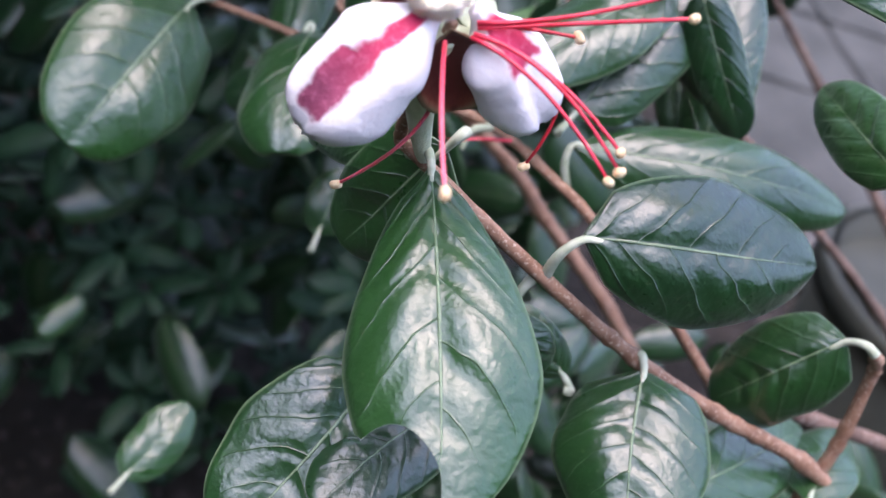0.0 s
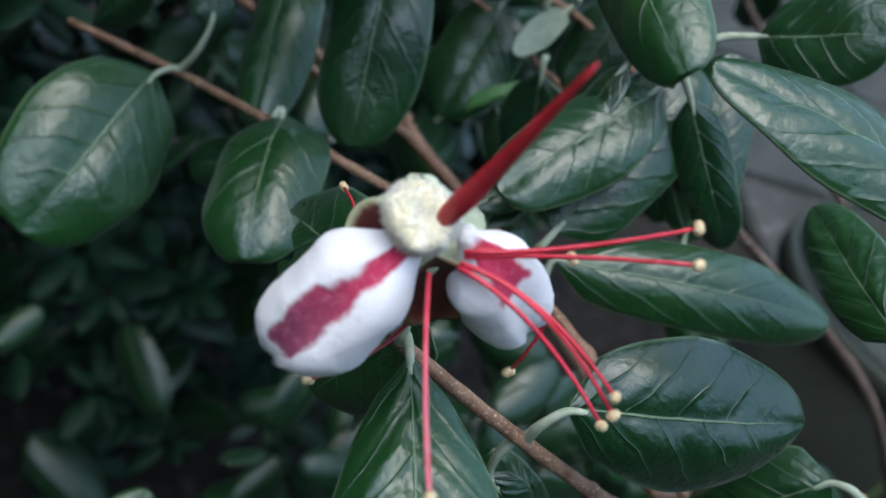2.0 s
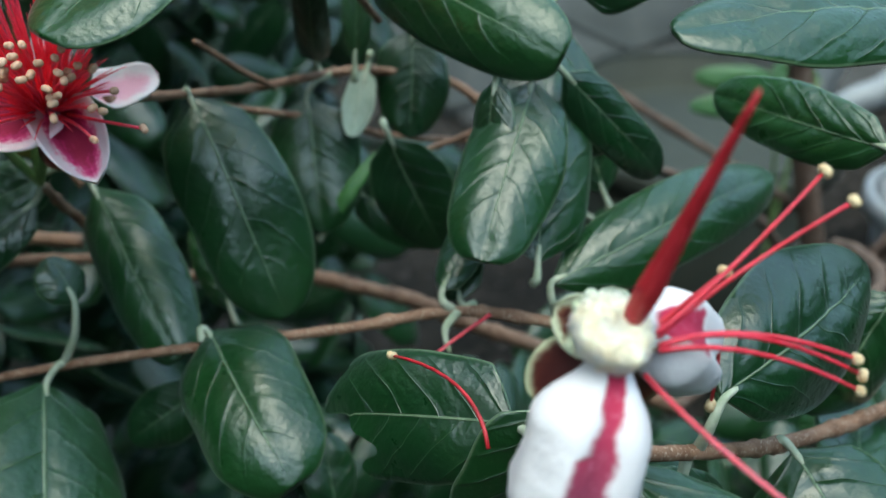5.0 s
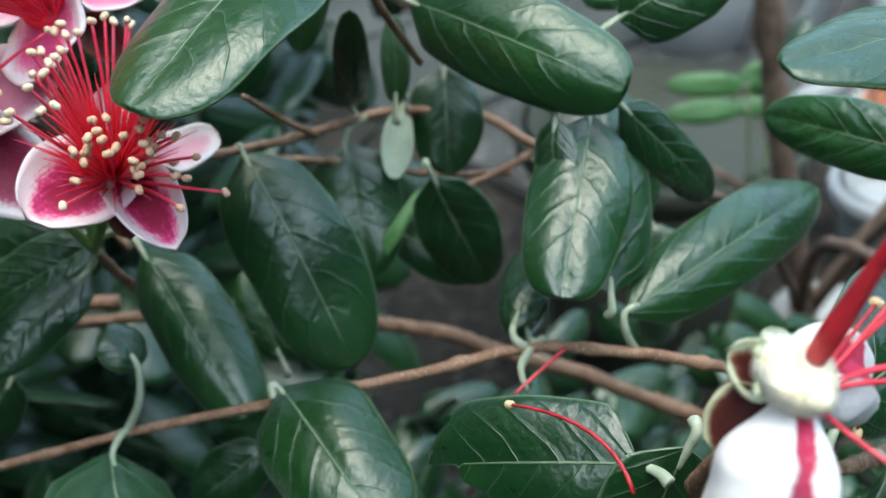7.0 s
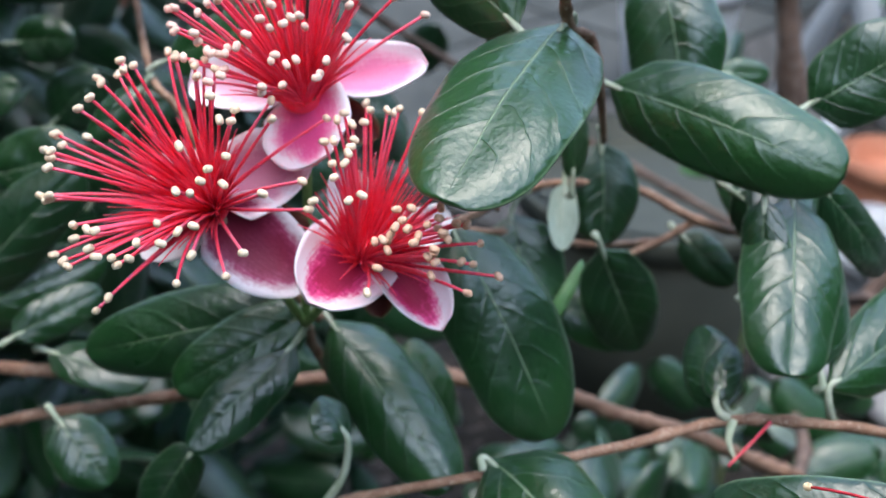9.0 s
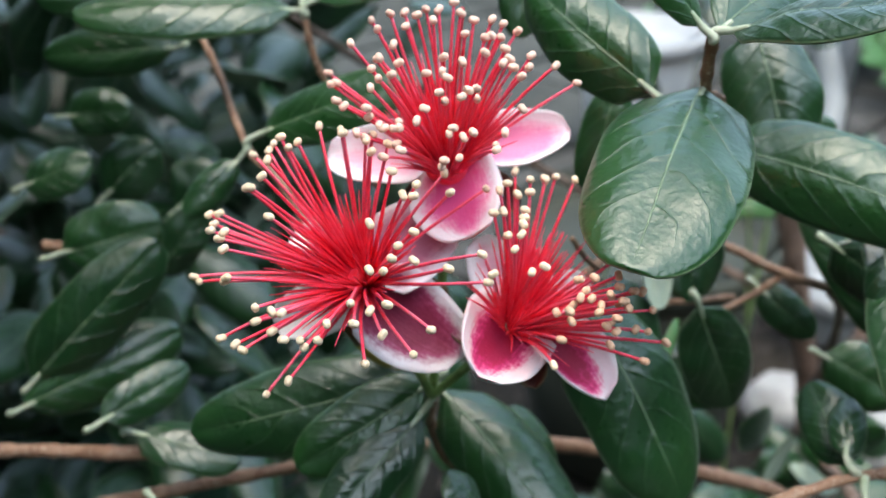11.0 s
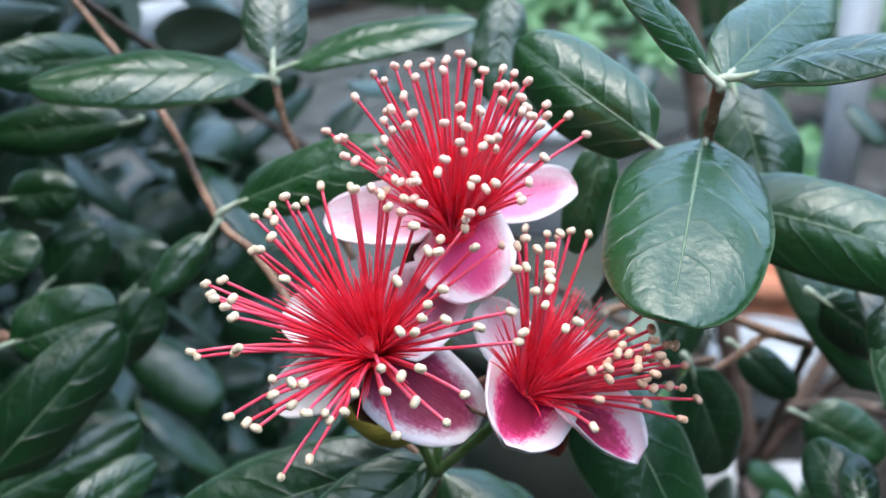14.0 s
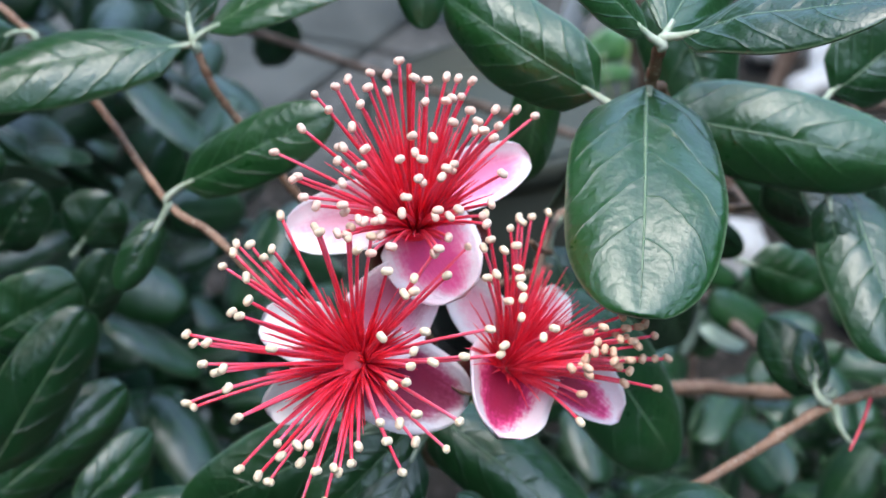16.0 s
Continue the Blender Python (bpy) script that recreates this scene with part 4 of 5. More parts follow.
F2_REST = [(175, 24), (171, 35), (165, 49), (160, 67), (-165, 32), (-175, 26), (-161, 24), (-165, 17), (-134, 13), (-108, 8), (-100, 14), (-80, 16), (-95, 23), (-113, 25), (-128, 24), (-84, 28), (-81, 33), (-147, 39), (-11, 23), (-18, 21), (-24, 25), (-35, 25), (-44, 21), (-32, 16), (-39, 29), (-105, 17), (-168, 28), (-173, 33)]
F3_PETALS = [
    ((-0.0085, 0.2236, 0.6917), (-0.0268, 0.2166, 0.6912), 0.0172, (-0.05, -0.66, 0.75), -.24),
    ((-0.0082, 0.2205, 0.6912), (-0.0085, 0.2040, 0.6828), 0.0118, (-0.20, -0.20, 0.95), -.55),
    ((-0.0051, 0.2275, 0.6918), (-0.0032, 0.2399, 0.6988), 0.0102, (-0.69, -0.28, 0.67), -.2),
    ((-0.0012, 0.2244, 0.6895), (0.0122, 0.2245, 0.6901), 0.0087, (-0.03, -0.59, 0.81), -.2),
]
F3_FRONT = [(107, 60), (120, 53), (133, 48), (120, 43), (113, 42), (101, 39), (83, 33), (84, 39), (80, 41), (90, 30), (57, 34), (61, 31), (70, 24), (59, 22), (49, 21), (37, 26), (37, 21), (18, 24), (-10, 17), (-7, 22), (8, 34)]
F3_REST = [(-60, 14), (-80, 14), (-60, 21), (-68, 18), (-73, 21), (-93, 21), (-122, 19), (-109, 21), (-121, 27), (-128, 31), (-105, 26), (-106, 29), (-129, 42), (-117, 45), (-128, 60), (-106, 52), (-53, 46), (-77, 26), (-93, 30), (-84, 24), (-141, 16)]


def anther_mesh():
    bm = bmesh.new()
    bmesh.ops.create_icosphere(bm, subdivisions=2, radius=1.0)
    for v in bm.verts:
        x, y, z = v.co
        w = 1 - 0.30 * math.exp(-((x / 0.22) ** 2))
        v.co = Vector((x * 0.00096, y * 0.00071 * w, z * 0.00075 * w))
    return bm


SHAPE = part("anther", anther_mesh(), ANTHER, None).data
bpy.data.objects.remove(bpy.data.objects["anther"])
DRY = SHAPE.copy()
DRY.materials[0] = OLD_ANTHER
ROSY = SHAPE.copy()
ROSY.materials[0] = ROSY_ANTHER
TAN = SHAPE.copy()
TAN.materials[0] = TAN_ANTHER


def stamen(parent, start, lean, end, mat, shape, radius=0.00030, side=(0, 0, 0), name="stamen", thin=0.35):
    """A filament from start, leaving along lean and ending in end, with its anther."""
    start, end, lean = Vector(start), Vector(end), Vector(lean)
    size = (end - start).length
    mid = start + lean.normalized() * size * 0.42 + Vector(side)
    line = []
    for k in range(11):
        t = k / 10
        line.append((1 - t) ** 2 * start + 2 * t * (1 - t) * mid + t * t * end)
    ob = part(name, tube(bmesh.new(), line, lambda u: radius * (1.12 - thin * u), 6), mat, parent)
    if shape:
        tip = new("anther", shape)
        tip.parent = ob
        tip.location = end - parent.location
        turn = random.Random(int(end.x * 1e6) + int(end.z * 1e6))
        tip.rotation_euler = (turn.uniform(-0.8, 0.8), turn.uniform(-0.8, 0.8), turn.uniform(0, 6.28))
    return ob


def sepal(parent, base, tip, width, face, cup=-0.25, inside=None):
    bm = blade(bmesh.new(), base, tip, width, face, -0.06, cup, 2.1, 0.0006, 0.0, 0.8, 0.1, 12, 8)
    return part("sepal", bm, [inside or SEPAL_IN, SEPAL_OUT], parent, "red-brown inside, felted pale green outside")


def fresh_flower(label, centre, axis, reach, petals, tips, skins, joint, sepals, style, anthers=(SHAPE, SHAPE), more=0):
    """anthers: those of the tips in general, and those that lean to the far side, where more of them crowd."""
    centre, axis, joint = Vector(centre), Vector(axis).normalized(), Vector(joint)
    ob = thing("guava_flower", label, "flower", centre, "cluster of three open flowers")
    e1 = axis.cross(Vector((0, 0, 1))).normalized()
    e2 = e1.cross(axis)
    rnd = random.Random(int(reach * 1e6))
    back = centre - axis * 0.0035
    stem = smooth_line([centre - axis * 0.0005, back, back.lerp(joint, 0.35) - axis * 0.003, joint], 8)
    bm = tube(bmesh.new(), stem[:13], lambda u: 0.0030 * (1 - u) ** 1.3 + 0.0009, 12)
    part("ovary", bm, SEPAL_OUT, ob, "felted pale green ovary")
    part("flower_stalk", tube(bmesh.new(), stem[11:], lambda u: 0.00095, 9), PEDICEL, ob, "fresh green stalk")
    bm = bmesh.new()
    bmesh.ops.create_icosphere(bm, subdivisions=3, radius=1.0)
    turn = axis.to_track_quat("Z", "Y")
    for v in bm.verts:
        v.co = centre - axis * 0.0024 + turn @ Vector((v.co.x * 0.0042, v.co.y * 0.0042, v.co.z * 0.0026))
    part("stamen_disc", bm, FILAMENT, ob, "crimson disc that bears the stamens")
    for n, (base, tip, width, face, cup) in enumerate(petals):
        bm = blade(bmesh.new(), base, tip, width, face, -0.09, cup, 2.2, 0.0006, 0.0, 0.72, 0.30, 20, 14, 0.2, seed=n * 2.1)
        part("petal", bm, [skins[n], PETAL_OUT], ob)
    for base, tip, width, face in sepals:
        sepal(ob, Vector(base) - axis * 0.0032, Vector(tip) - axis * 0.0032, width, face)
    for az, polar in tips:
        a, p = radians(az), radians(polar)
        way = math.sin(p) * (math.cos(a) * e1 + math.sin(a) * e2) + math.cos(p) * axis
        flat = (way - axis * way.dot(axis)).normalized()
        start = centre - axis * 0.002 + flat * (0.0008 + 0.0026 * p)
        lean = axis * 0.55 + way * (0.5 + 0.6 * p)
        wob = Vector((rnd.uniform(-1, 1), rnd.uniform(-1, 1), rnd.uniform(-1, 1))) * 0.0012
        stamen(ob, start, lean, centre + way * reach * rnd.uniform(0.97, 1.03), FILAMENT, anthers[1] if -132 < az < -55 else anthers[0], 0.00034, wob)
    for k in range(240):
        a, p = rnd.uniform(0, 6.28), rnd.uniform(0.25, 1.0)
        way = math.sin(p) * (math.cos(a) * e1 + math.sin(a) * e2) + math.cos(p) * axis
        flat = (way - axis * way.dot(axis)).normalized()
        start = centre - axis * 0.002 + flat * (0.0008 + 0.0024 * p)
        stamen(ob, start, axis * 0.6 + way * 0.8, centre + way * reach * rnd.uniform(0.36, 0.72), FILAMENT, None, 0.00036, side=flat * 0.0003, thin=0.95)
    for k in range(more):
        a, p = radians(rnd.uniform(-135, -45)), rnd.uniform(0.34, 0.84)
        way = math.sin(p) * (math.cos(a) * e1 + math.sin(a) * e2) + math.cos(p) * axis
        flat = (way - axis * way.dot(axis)).normalized()
        stamen(ob, centre - axis * 0.002 + flat * (0.0008 + 0.0026 * p), axis * 0.55 + way * 0.7, centre + way * reach * rnd.uniform(0.84, 1.03), FILAMENT, anthers[1], 0.00032, side=flat * 0.0006)
    if style:
        line = smooth_line([centre, centre.lerp(Vector(style), 0.5) + axis * 0.001, style], 6)
        part("style", tube(bmesh.new(), line, lambda u: 0.0008 - 0.0004 * u, 8), DARK_FILAMENT, ob, "deep crimson pointed style")
    return ob


NODE = (-0.0108, 0.2447, 0.6640)
fresh_flower("open guava flower with a spray of crimson stamens and mauve petals", (-0.0314, 0.2408, 0.7024), (-0.62, -0.33, 0.70), 0.0262,
             F1_PETALS, F1_FRONT + F1_REST, [PETAL_MAUVE, PETAL_DUSK, PETAL_OUT, PETAL_OUT], NODE,
             [((-0.0275, 0.2440, 0.6985), (-0.0130, 0.2375, 0.6920), 0.008, (-0.4, -0.6, 0.6)), ((-0.0285, 0.2440, 0.6975), (-0.0290, 0.2430, 0.6860), 0.008, (-0.8, -0.4, 0.3))], None)
fresh_flower("open guava flower with crimson stamens above pale pink petals", (-0.0086, 0.2413, 0.7174), (-0.30, -0.25, 0.92), 0.0262,
             F2_PETALS, F2_FRONT + F2_REST, [PETAL_PINK, PETAL_PALE, PETAL_BLUSH], NODE,
             [((-0.0075, 0.2435, 0.7140), (-0.0145, 0.2470, 0.7065), 0.008, (-0.75, -0.4, 0.4)), ((-0.0040, 0.2420, 0.7140), (0.0020, 0.2330, 0.7090), 0.008, (-0.5, -0.6, 0.5))], (-0.0045, 0.2410, 0.7432), (ROSY, ROSY), 24)
fresh_flower("open guava flower with crimson stamens and dark pink white-rimmed petals", (-0.0095, 0.2226, 0.6923), (-0.10, -0.55, 0.82), 0.0252,
             F3_PETALS, F3_FRONT + F3_REST, [PETAL_IN, PETAL_IN, PETAL_PALE, PETAL_PALE], NODE,
             [((-0.0090, 0.2250, 0.6895), (-0.0185, 0.2300, 0.6915), 0.008, (-0.6, -0.2, 0.7)), ((-0.0080, 0.2220, 0.6880), (-0.0118, 0.2150, 0.6832), 0.007, (-0.5, -0.4, 0.7))], None, (SHAPE, TAN), 14)

# the spent flower on its own twig
spent = thing("spent_guava_flower", "spent guava flower with rolled white petals and few stamens", "flower", (0.0180, 0.1048, 0.7020))
CORE = Vector((0.0173, 0.1042, 0.7058))


def rolled_petal(base, tip, width, seam, label, mat, crease=0.0):
    """A petal rolled into a pod, its seam turned to one side."""
    base, tip, seam = Vector(base), Vector(tip), Vector(seam)
    ax = (tip - base).normalized()
    a = (seam - ax * seam.dot(ax)).normalized()
    b = ax.cross(a)
    bm = bmesh.new()
    uv = bm.loops.layers.uv.verify()
    rows, sides, rings = 26, 32, []
    size = (tip - base).length
    for r in range(rows + 1):
        u = r / rows
        fat = 0.22 + 0.78 * (0.5 - 0.5 * math.cos(math.pi * min(1, u / 0.44)))
        if u > 0.62:
            fat *= max(1 - ((u - 0.62) / 0.385) ** 2.6, 0.05) ** 0.5
        ring = []
        for s in range(sides):
            t = s / sides
            ang = 2 * math.pi * (t - 0.5)
            groove = math.exp(-((ang / 0.34) ** 2))
            ruck = 1 + 0.13 * noise.noise(Vector((u * 3.4, math.cos(ang) * 1.4, math.sin(ang) * 1.4))) + 0.05 * u * noise.noise(Vector((u * 14, ang * 2, 7)))
            rad = 0.5 * width * fat * ruck * (1 - 0.24 * groove - crease * math.exp(-(((ang - 0.35) / 0.22) ** 2)) * min(1, 3 * max(u - 0.3, 0)))
            fray = (0.0007 * noise.noise(Vector((ang * 4, 3, 1)))) if r >= rows - 2 else 0
            ring.append((bm.verts.new(base + ax * (size * u + fray) + rad * (math.cos(ang) * a * 0.92 + math.sin(ang) * b)), u, t))
        rings.append(ring)
    for r0, r1 in zip(rings, rings[1:]):
        for s in range(sides):
            q = [r0[s], r0[(s + 1) % sides], r1[(s + 1) % sides], r1[s]]
            f = bm.faces.new([x[0] for x in q])
            for n, (loop, x) in enumerate(zip(f.loops, q)):
                loop[uv].uv = (x[1], 1.0 if s == sides - 1 and n in (1, 2) else x[2])
    for ring in (rings[0][::-1], rings[-1]):
        f = bm.faces.new([x[0] for x in ring])
    return part("rolled_petal", bm, mat, spent, label)


def wool_dome():
    """The woolly pad: a low cup with a lumpy rim, sunken round the style."""
    bm = bmesh.new()
    bmesh.ops.create_icosphere(bm, subdivisions=5, radius=1.0)
    up = Vector((0.05, -0.42, 0.90)).normalized()
    turn = up.to_track_quat("Z", "Y")
    for v in bm.verts:
        c = v.co.copy()
        w = 1 + 0.13 * noise.noise(c * 2.2 + Vector((3, 1, 0))) + 0.09 * noise.noise(c * 6) + 0.04 * noise.noise(c * 19) + 0.03 * noise.noise(c * 40)
        flat = math.hypot(c.x, c.y)
        box = (flat**4 + abs(c.z) ** 4) ** -0.25
        dip = 0.0007 * math.exp(-((flat / 0.35) ** 2)) if c.z > 0 else 0.0
        wide = 0.0037 * (1 + 0.10 * c.z)
        v.co = CORE + Vector((-0.0022, -0.0002, 0.0004)) + turn @ Vector((c.x * wide * w * box, c.y * wide * w * box, c.z * 0.0016 * w * box - dip))
    return bm


def wool_hairs(body, count, seed):
    """Short fine hairs standing off the woolly receptacle, joined."""
    rnd = random.Random(seed)
    spots = [(v.co.copy(), v.normal.copy()) for v in body.data.vertices]
    bm = bmesh.new()
    for k in range(count):
        p, n = rnd.choice(spots)
        p = p + spent.location
        way = (n + Vector((rnd.uniform(-0.8, 0.8), rnd.uniform(-0.8, 0.8), rnd.uniform(-0.8, 0.8)))).normalized()
        side = way.orthogonal().normalized() * 0.00008
        turn = way.cross(side)
        q = p + way * rnd.uniform(0.0004, 0.0011)
        ring = [bm.verts.new(p + side), bm.verts.new(p - 0.5 * side + 0.87 * turn), bm.verts.new(p - 0.5 * side - 0.87 * turn)]
        peak = bm.verts.new(q)
        for a in range(3):
            bm.faces.new((ring[a], ring[(a + 1) % 3], peak))
    return tagged(part("wool_hairs", bm, WOOL, spent, "fine cream hairs"), "fine cream hairs on the receptacle", "", "", "stuff")


receptacle = part("receptacle", wool_dome(), WOOL, spent, "cream woolly receptacle")
wool_hairs(receptacle, 5200, 4)
# the frayed rim of the calyx behind the wool
for k, turn in enumerate((62, 100, 138)):
    a = radians(turn)
    out = Vector((math.cos(a), math.sin(a) * 0.92, math.sin(a) * 0.42))
    foot = CORE + out * 0.0037 + Vector((-0.0020, -0.0002, -0.0006))
    peak = foot + out * 0.0010 + Vector((0.0002 * math.sin(k * 5), -0.0009, 0.0016 + 0.0007 * math.sin(k * 2.3)))
    bm = blade(bmesh.new(), foot, peak, 0.0034, -out, 0.10, 0.1, 2.6, 0.00025, 0.0, 1.0, 0.5, 8, 6, 0.02, seed=k * 1.3, rag=0.6)
    part("calyx_rim", bm, SEPAL_OUT, spent)
part("ovary", tube(bmesh.new(), smooth_line([(0.0180, 0.1078, 0.7000), (0.0188, 0.1092, 0.6940), (0.0200, 0.1125, 0.6850), (0.0238, 0.1154, 0.6742)], 7), lambda u: 0.0030 * (1 - u) ** 0.8 + 0.0009, 14), SEPAL_OUT, spent)
rolled_petal((0.0162, 0.1040, 0.7045), (0.0048, 0.0990, 0.6855), 0.0135, (-0.25, -0.75, 0.55), "white rolled petal with a crimson seam", ROLLED)
rolled_petal((0.0210, 0.1055, 0.7045), (0.0345, 0.1075, 0.6905), 0.0118, (0.15, -0.75, 0.75), "white rolled petal with a crimson patch", ROLLED_PATCH, 0.30)
sepal(spent, (0.0160, 0.1065, 0.7018), (0.0100, 0.1082, 0.6955), 0.0092, (-0.50, -0.6, 0.60), -0.26, SEPAL_CUP)
sepal(spent, (0.0172, 0.1075, 0.7015), (0.0138, 0.1112, 0.7058), 0.0066, (-0.2, -0.75, 0.60), -0.30, SEPAL_EDGE)
sepal(spent, (0.0188, 0.1035, 0.7015), (0.0234, 0.1065, 0.6892), 0.0105, (-0.05, -0.85, 0.5))
sepal(spent, (0.0205, 0.1080, 0.7005), (0.0228, 0.1118, 0.7040), 0.0060, (0.2, -0.6, 0.8), -0.15, PETIOLE)
line = smooth_line([CORE + Vector((0.0002, -0.0006, 0.0015)), (0.0190, 0.1015, 0.7160), (0.0214, 0.0969, 0.7336)], 8)
part("style", tube(bmesh.new(), line, lambda u: (0.0009 + 0.00055 * min(1, u / 0.25)) * (1 - u) ** 0.75 + 0.00018, 10), DARK_FILAMENT, spent, "thick deep crimson style tapering to a point")
RIM = Vector((0.0212, 0.1035, 0.7035))
for start, end, lean, mat in (
    (RIM, (0.0435, 0.1028, 0.7157), (1, 0.0, 0.30), SPENT_FILAMENT),
    (RIM + Vector((0.0003, 0, -0.0006)), (0.0435, 0.0987, 0.7140), (1, 0.05, 0.35), SPENT_FILAMENT),
    ((0.0180, 0.1015, 0.7010), (0.0182, 0.0741, 0.6993), (0.0, -0.8, -0.2), OLD_FILAMENT),
    (RIM + Vector((0, -0.0006, -0.0012)), (0.0412, 0.0912, 0.6964), (1, -0.3, 0.2), SPENT_FILAMENT),
    (RIM + Vector((-0.0002, -0.0008, -0.0016)), (0.0403, 0.0905, 0.6951), (1, -0.5, 0.1), SPENT_FILAMENT),
    (RIM + Vector((0.0002, -0.0004, -0.0014)), (0.0405, 0.0920, 0.6985), (1, -0.3, 0.2), SPENT_FILAMENT),
    (RIM + Vector((0.001, 0.001, 0)), (0.0345, 0.1063, 0.7042), (1.0, 0.1, 0.1), DARK_FILAMENT),
    ((0.0135, 0.1212, 0.6761), (0.0141, 0.1453, 0.6744), (0.33, 0.62, 0.41), DARK_FILAMENT),
    ((0.0190, 0.1070, 0.6960), (0.0117, 0.1069, 0.6725), (0.5, -0.2, -1.0), OLD_FILAMENT),
):
    stamen(spent, start, lean, end, mat, DRY, 0.00029)
stamen(spent, (0.0235, 0.1065, 0.7020), (1, 0.1, -0.1), (0.0347, 0.1048, 0.6848), DARK_FILAMENT, DRY, 0.00029, (0.0085, 0.001, 0.0))

fallen = thing("fallen_stamen", "fallen dull red stamen lying on a twig", "stamen", (0.0524, 0.1713, 0.6467))
part("filament", tube(bmesh.new(), smooth_line([(0.0524, 0.1713, 0.6472), (0.0462, 0.1712, 0.6458), (0.0395, 0.1719, 0.6429)], 6), lambda u: 0.00042 - 0.0001 * u, 6), OLD_FILAMENT, fallen)

# ---- the shrub's further foliage, blurred behind, and unseen leaves that shade it ----
def foliage(count, box, seed, name, label, mats, low=0.022, high=0.042):
    """Many small leaves on hidden twigs, joined: nobody could count them."""
    rnd = random.Random(seed)
    bm = bmesh.new()
    (x0, x1), (y0, y1), (z0, z1) = box
    for k in range(count):
        while True:
            p = Vector((rnd.uniform(x0, x1), rnd.uniform(y0, y1), rnd.uniform(z0, z1)))
            a, b = abs(2 * (p.x - x0) / (x1 - x0) - 1), abs(2 * (p.y - y0) / (y1 - y0) - 1)
            c = max(2 * (p.z - z0) / (z1 - z0) - 1, 0)
            if a**3 + b**3 + c**3 < 1.15 + 0.5 * noise.noise(p * 9):
                break
        way = Vector((rnd.uniform(-1, 1), rnd.uniform(-1, 1), rnd.uniform(-1.0, 0.25))).normalized()
        size = rnd.uniform(low, high)
        face = Vector((rnd.uniform(-0.9, 0.5), rnd.uniform(-1.0, 0.3), rnd.uniform(0.15, 0.9)))
        blade(bm, p, p + way * size, size * rnd.uniform(0.42, 0.58), face, 0.05, 0.14, 2.1, 0.0005, 0.0, 1.0, 0.15, 9, 4, seed=k)
    ob = part(name, bm, mats, shrub)
    return tagged(ob, label, "", "", "stuff")


def undergrowth(count, box, seed, label, skin, low, high, slim):
    """A low bush: rosettes of leaves at the ends of its stems, joined."""
    rnd = random.Random(seed)
    bm = bmesh.new()
    (x0, x1), (y0, y1), (z0, z1) = box
    for k in range(count):
        p = Vector((rnd.uniform(x0, x1), rnd.uniform(y0, y1), rnd.uniform(z0, z1)))
        up = Vector((rnd.uniform(-0.7, 0.3), rnd.uniform(-0.8, 0.2), 1)).normalized()
        e1 = up.orthogonal().normalized()
        e2 = up.cross(e1)
        first = rnd.uniform(0, 6.28)
        for n in range(rnd.randint(5, 8)):
            a = first + n * 2.4
            out = math.cos(a) * e1 + math.sin(a) * e2
            size = rnd.uniform(low, high)
            way = (out + up * rnd.uniform(-0.35, 0.45)).normalized()
            blade(bm, p + out * 0.003, p + way * size, size * rnd.uniform(slim, slim * 1.4), up, 0.07, 0.10, 1.8, 0.0004, 0.0, 0.9, 0.1, 7, 4, seed=k + n)
    bush = thing("low_bush", label, "bush", ((x0 + x1) / 2, (y0 + y1) / 2, 0.0))
    for n in range(5):
        foot = Vector(((x0 + x1) / 2 + 0.03 * math.cos(n * 1.3), (y0 + y1) / 2 + 0.03 * math.sin(n * 1.3), -0.005))
        head = Vector((x0 + (x1 - x0) * (0.2 + 0.15 * n), y0 + (y1 - y0) * (0.3 + 0.13 * ((n * 2) % 5)), z1 * 0.8))
        part("stem", tube(bmesh.new(), smooth_line([foot, foot.lerp(head, 0.5) + Vector((0, 0, 0.03)), head], 6), lambda u: 0.004 - 0.0025 * u, 7), OLD_BARK, bush)
    return tagged(part("leaves", bm, [skin, skin], bush), "leaves in loose rosettes", "", "", "stuff")


undergrowth(420, ((-0.50, 0.22), (0.44, 0.95), (0.04, 0.54)), 31, "dense low bush with narrow leaves in rosettes, shade put into its colour", SHADED_UNDERGROWTH, 0.026, 0.048, 0.30)
undergrowth(46, ((1.95, 2.65), (0.80, 1.55), (0.04, 0.60)), 33, "light green leafy bush past the pots", LEAF_YOUNG, 0.06, 0.11, 0.36)
undergrowth(40, ((2.5, 3.2), (1.6, 2.4), (0.04, 0.50)), 35, "light green leafy bush by the hedge", LEAF_YOUNG, 0.06, 0.11, 0.36)
foliage(190, ((-0.50, 0.22), (0.44, 0.95), (0.10, 0.58)), 11, "far_foliage", "dark green leaves deeper in the shrub", [LEAF_TOP, LEAF_FELT], 0.055, 0.085)
# two unseen leaf masses above the view, added to shade what lies below
foliage(1900, ((-0.70, -0.14), (0.40, 1.00), (0.76, 1.15)), 18, "side_crown", "unseen dark green leaves added over the shrub for shade", [LEAF_TOP, LEAF_FELT], 0.035, 0.055)
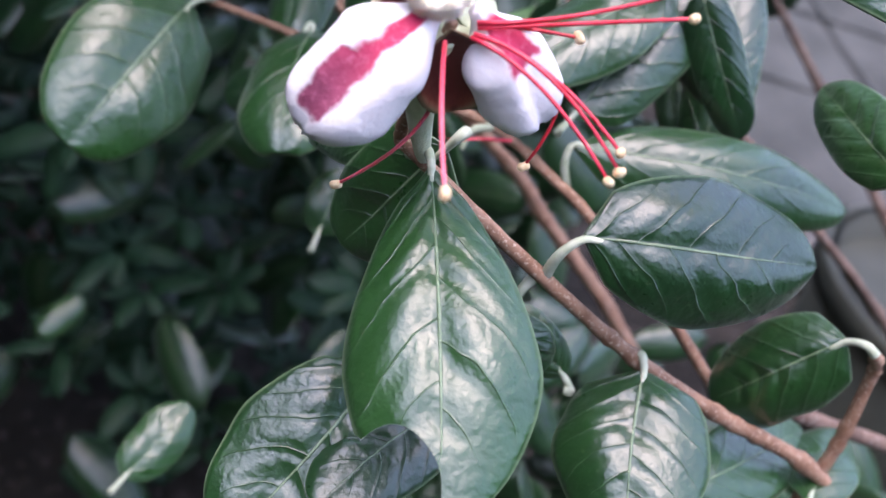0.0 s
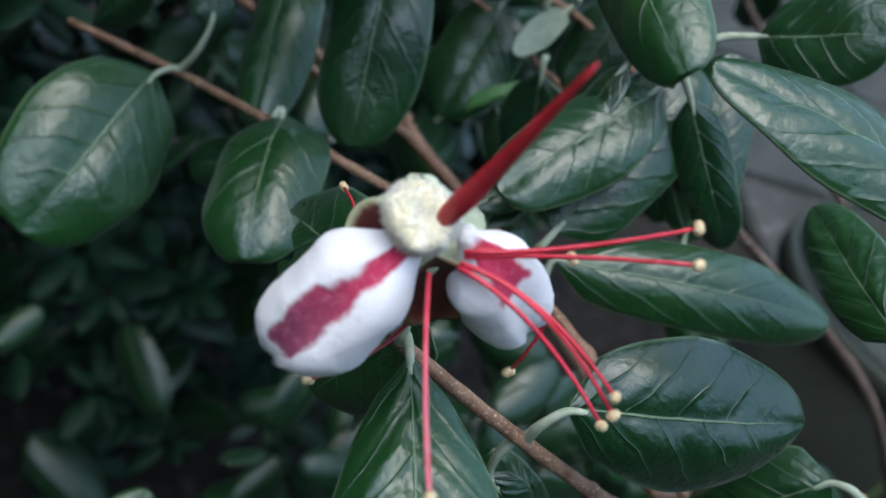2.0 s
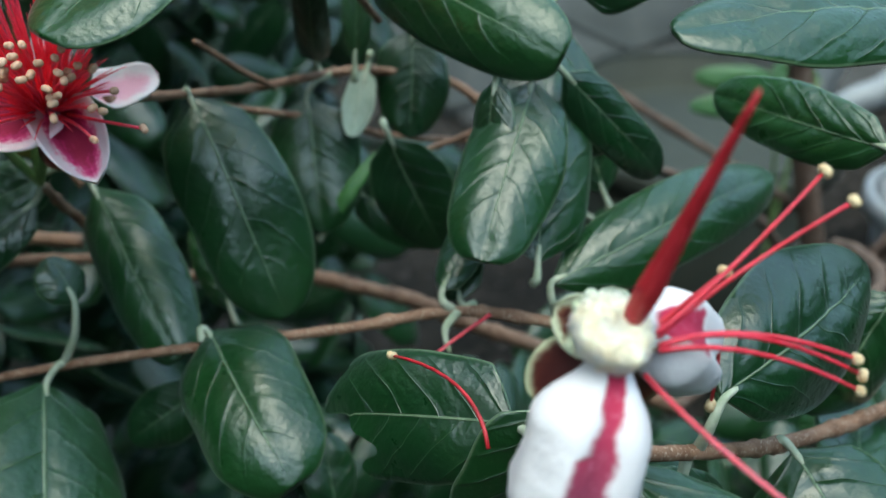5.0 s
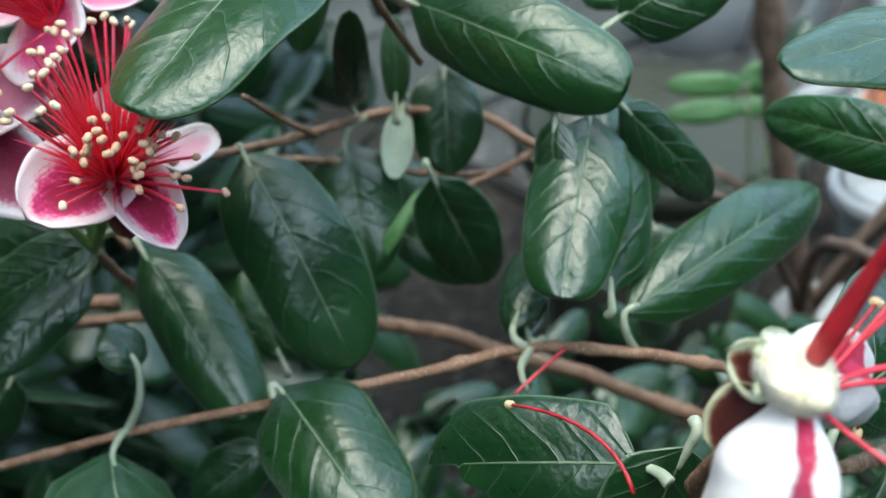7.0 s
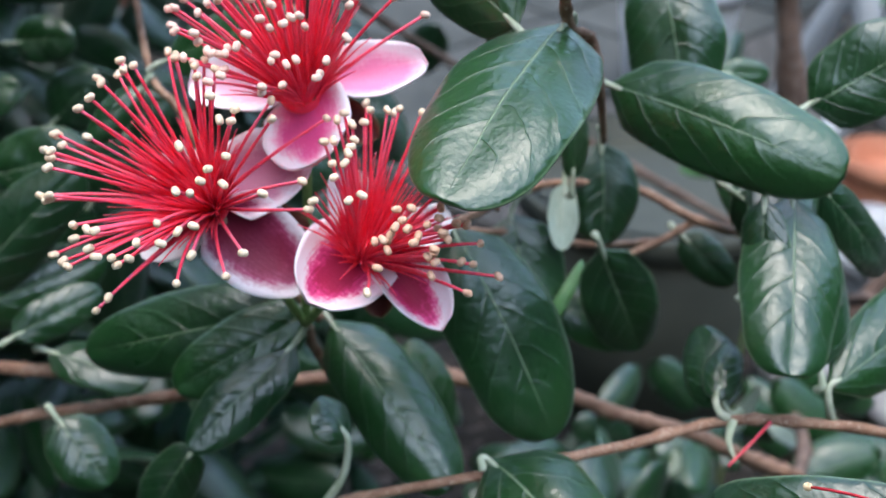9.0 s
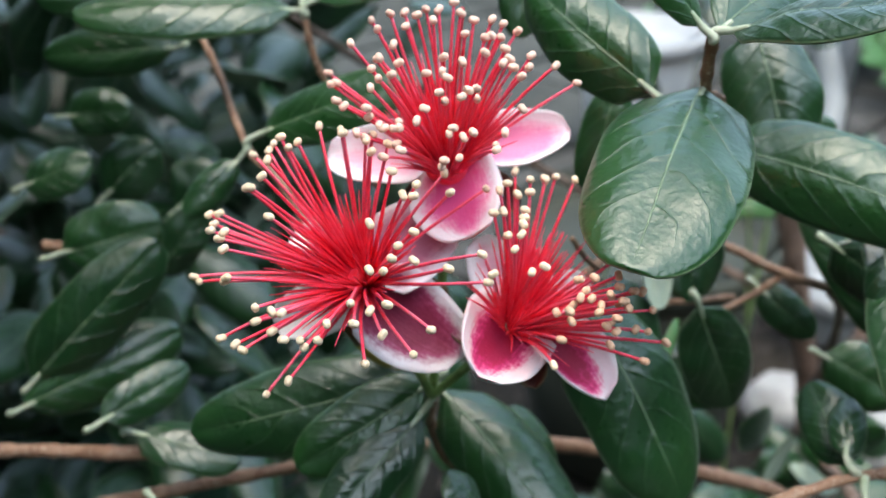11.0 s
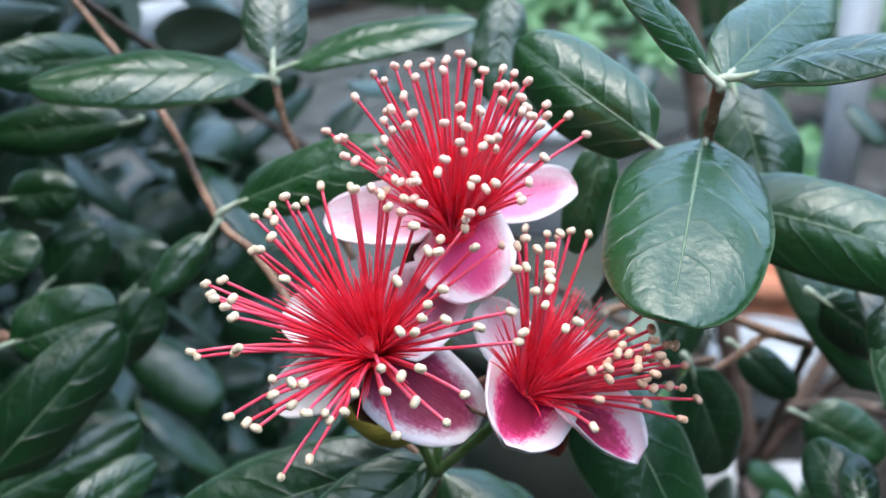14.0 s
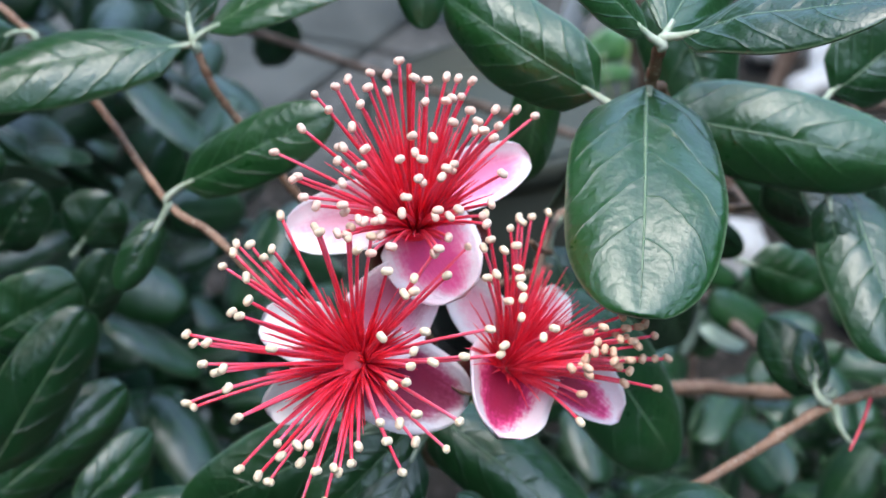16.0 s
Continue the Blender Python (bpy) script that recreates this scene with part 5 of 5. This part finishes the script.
foliage(1500, ((-0.60, -0.12), (0.50, 1.10), (0.72, 1.15)), 15, "crown_foliage", "unseen dark green crown leaves added to shade the background", [LEAF_TOP, LEAF_FELT], 0.035, 0.055)
foliage(16, ((-0.26, 0.14), (0.24, 0.50), (0.10, 0.43)), 12, "low_foliage", "dark green leaves low in the shrub", [LEAF_TOP, LEAF_FELT], 0.03, 0.045)
foliage(230, ((0.05, 0.32), (0.52, 0.95), (0.34, 0.66)), 16, "inner_foliage", "dark green leaves inside the shrub", [LEAF_TOP, LEAF_FELT], 0.048, 0.072)
# four more unseen masses, added to keep sun and sky off the background
foliage(900, ((-0.75, -0.15), (0.10, 0.45), (0.91, 1.18)), 20, "front_crown", "unseen dark green leaves added beside the shrub to block light", [LEAF_TOP, LEAF_FELT], 0.035, 0.055)
foliage(1500, ((-0.75, -0.31), (-0.05, 0.80), (0.25, 0.98)), 21, "west_foliage", "unseen dense dark green leaves added to block low western sky", [LEAF_TOP, LEAF_FELT], 0.04, 0.06)
foliage(900, ((-0.02, 0.50), (0.56, 1.15), (0.86, 1.18)), 23, "inner_crown", "unseen dark green leaves added over the shrub for shade", [LEAF_TOP, LEAF_FELT], 0.04, 0.06)
foliage(700, ((-0.15, 0.24), (0.40, 0.60), (0.89, 1.12)), 24, "mid_crown", "unseen dark green leaves added to keep sun off the middle", [LEAF_TOP, LEAF_FELT], 0.04, 0.06)
foliage(190, ((-0.05, 0.22), (0.42, 0.75), (0.42, 0.72)), 14, "upper_foliage", "dark green leaves in the upper shrub", [LEAF_TOP, LEAF_FELT], 0.045, 0.068)
foliage(210, ((0.06, 0.26), (0.10, 0.38), (0.32, 0.50)), 17, "under_foliage", "dark green leaves under the middle twig", [LEAF_TOP, LEAF_FELT], 0.03, 0.048)
foliage(70, ((0.20, 0.36), (0.14, 0.31), (0.37, 0.50)), 19, "lower_side_foliage", "dark green leaves among the lower stems", [LEAF_TOP, LEAF_FELT], 0.03, 0.05)
foliage(50, ((0.30, 0.65), (0.25, 0.65), (0.58, 0.80)), 13, "side_foliage", "scattered green leaves at the side of the shrub", [LEAF_TOP, LEAF_FELT])
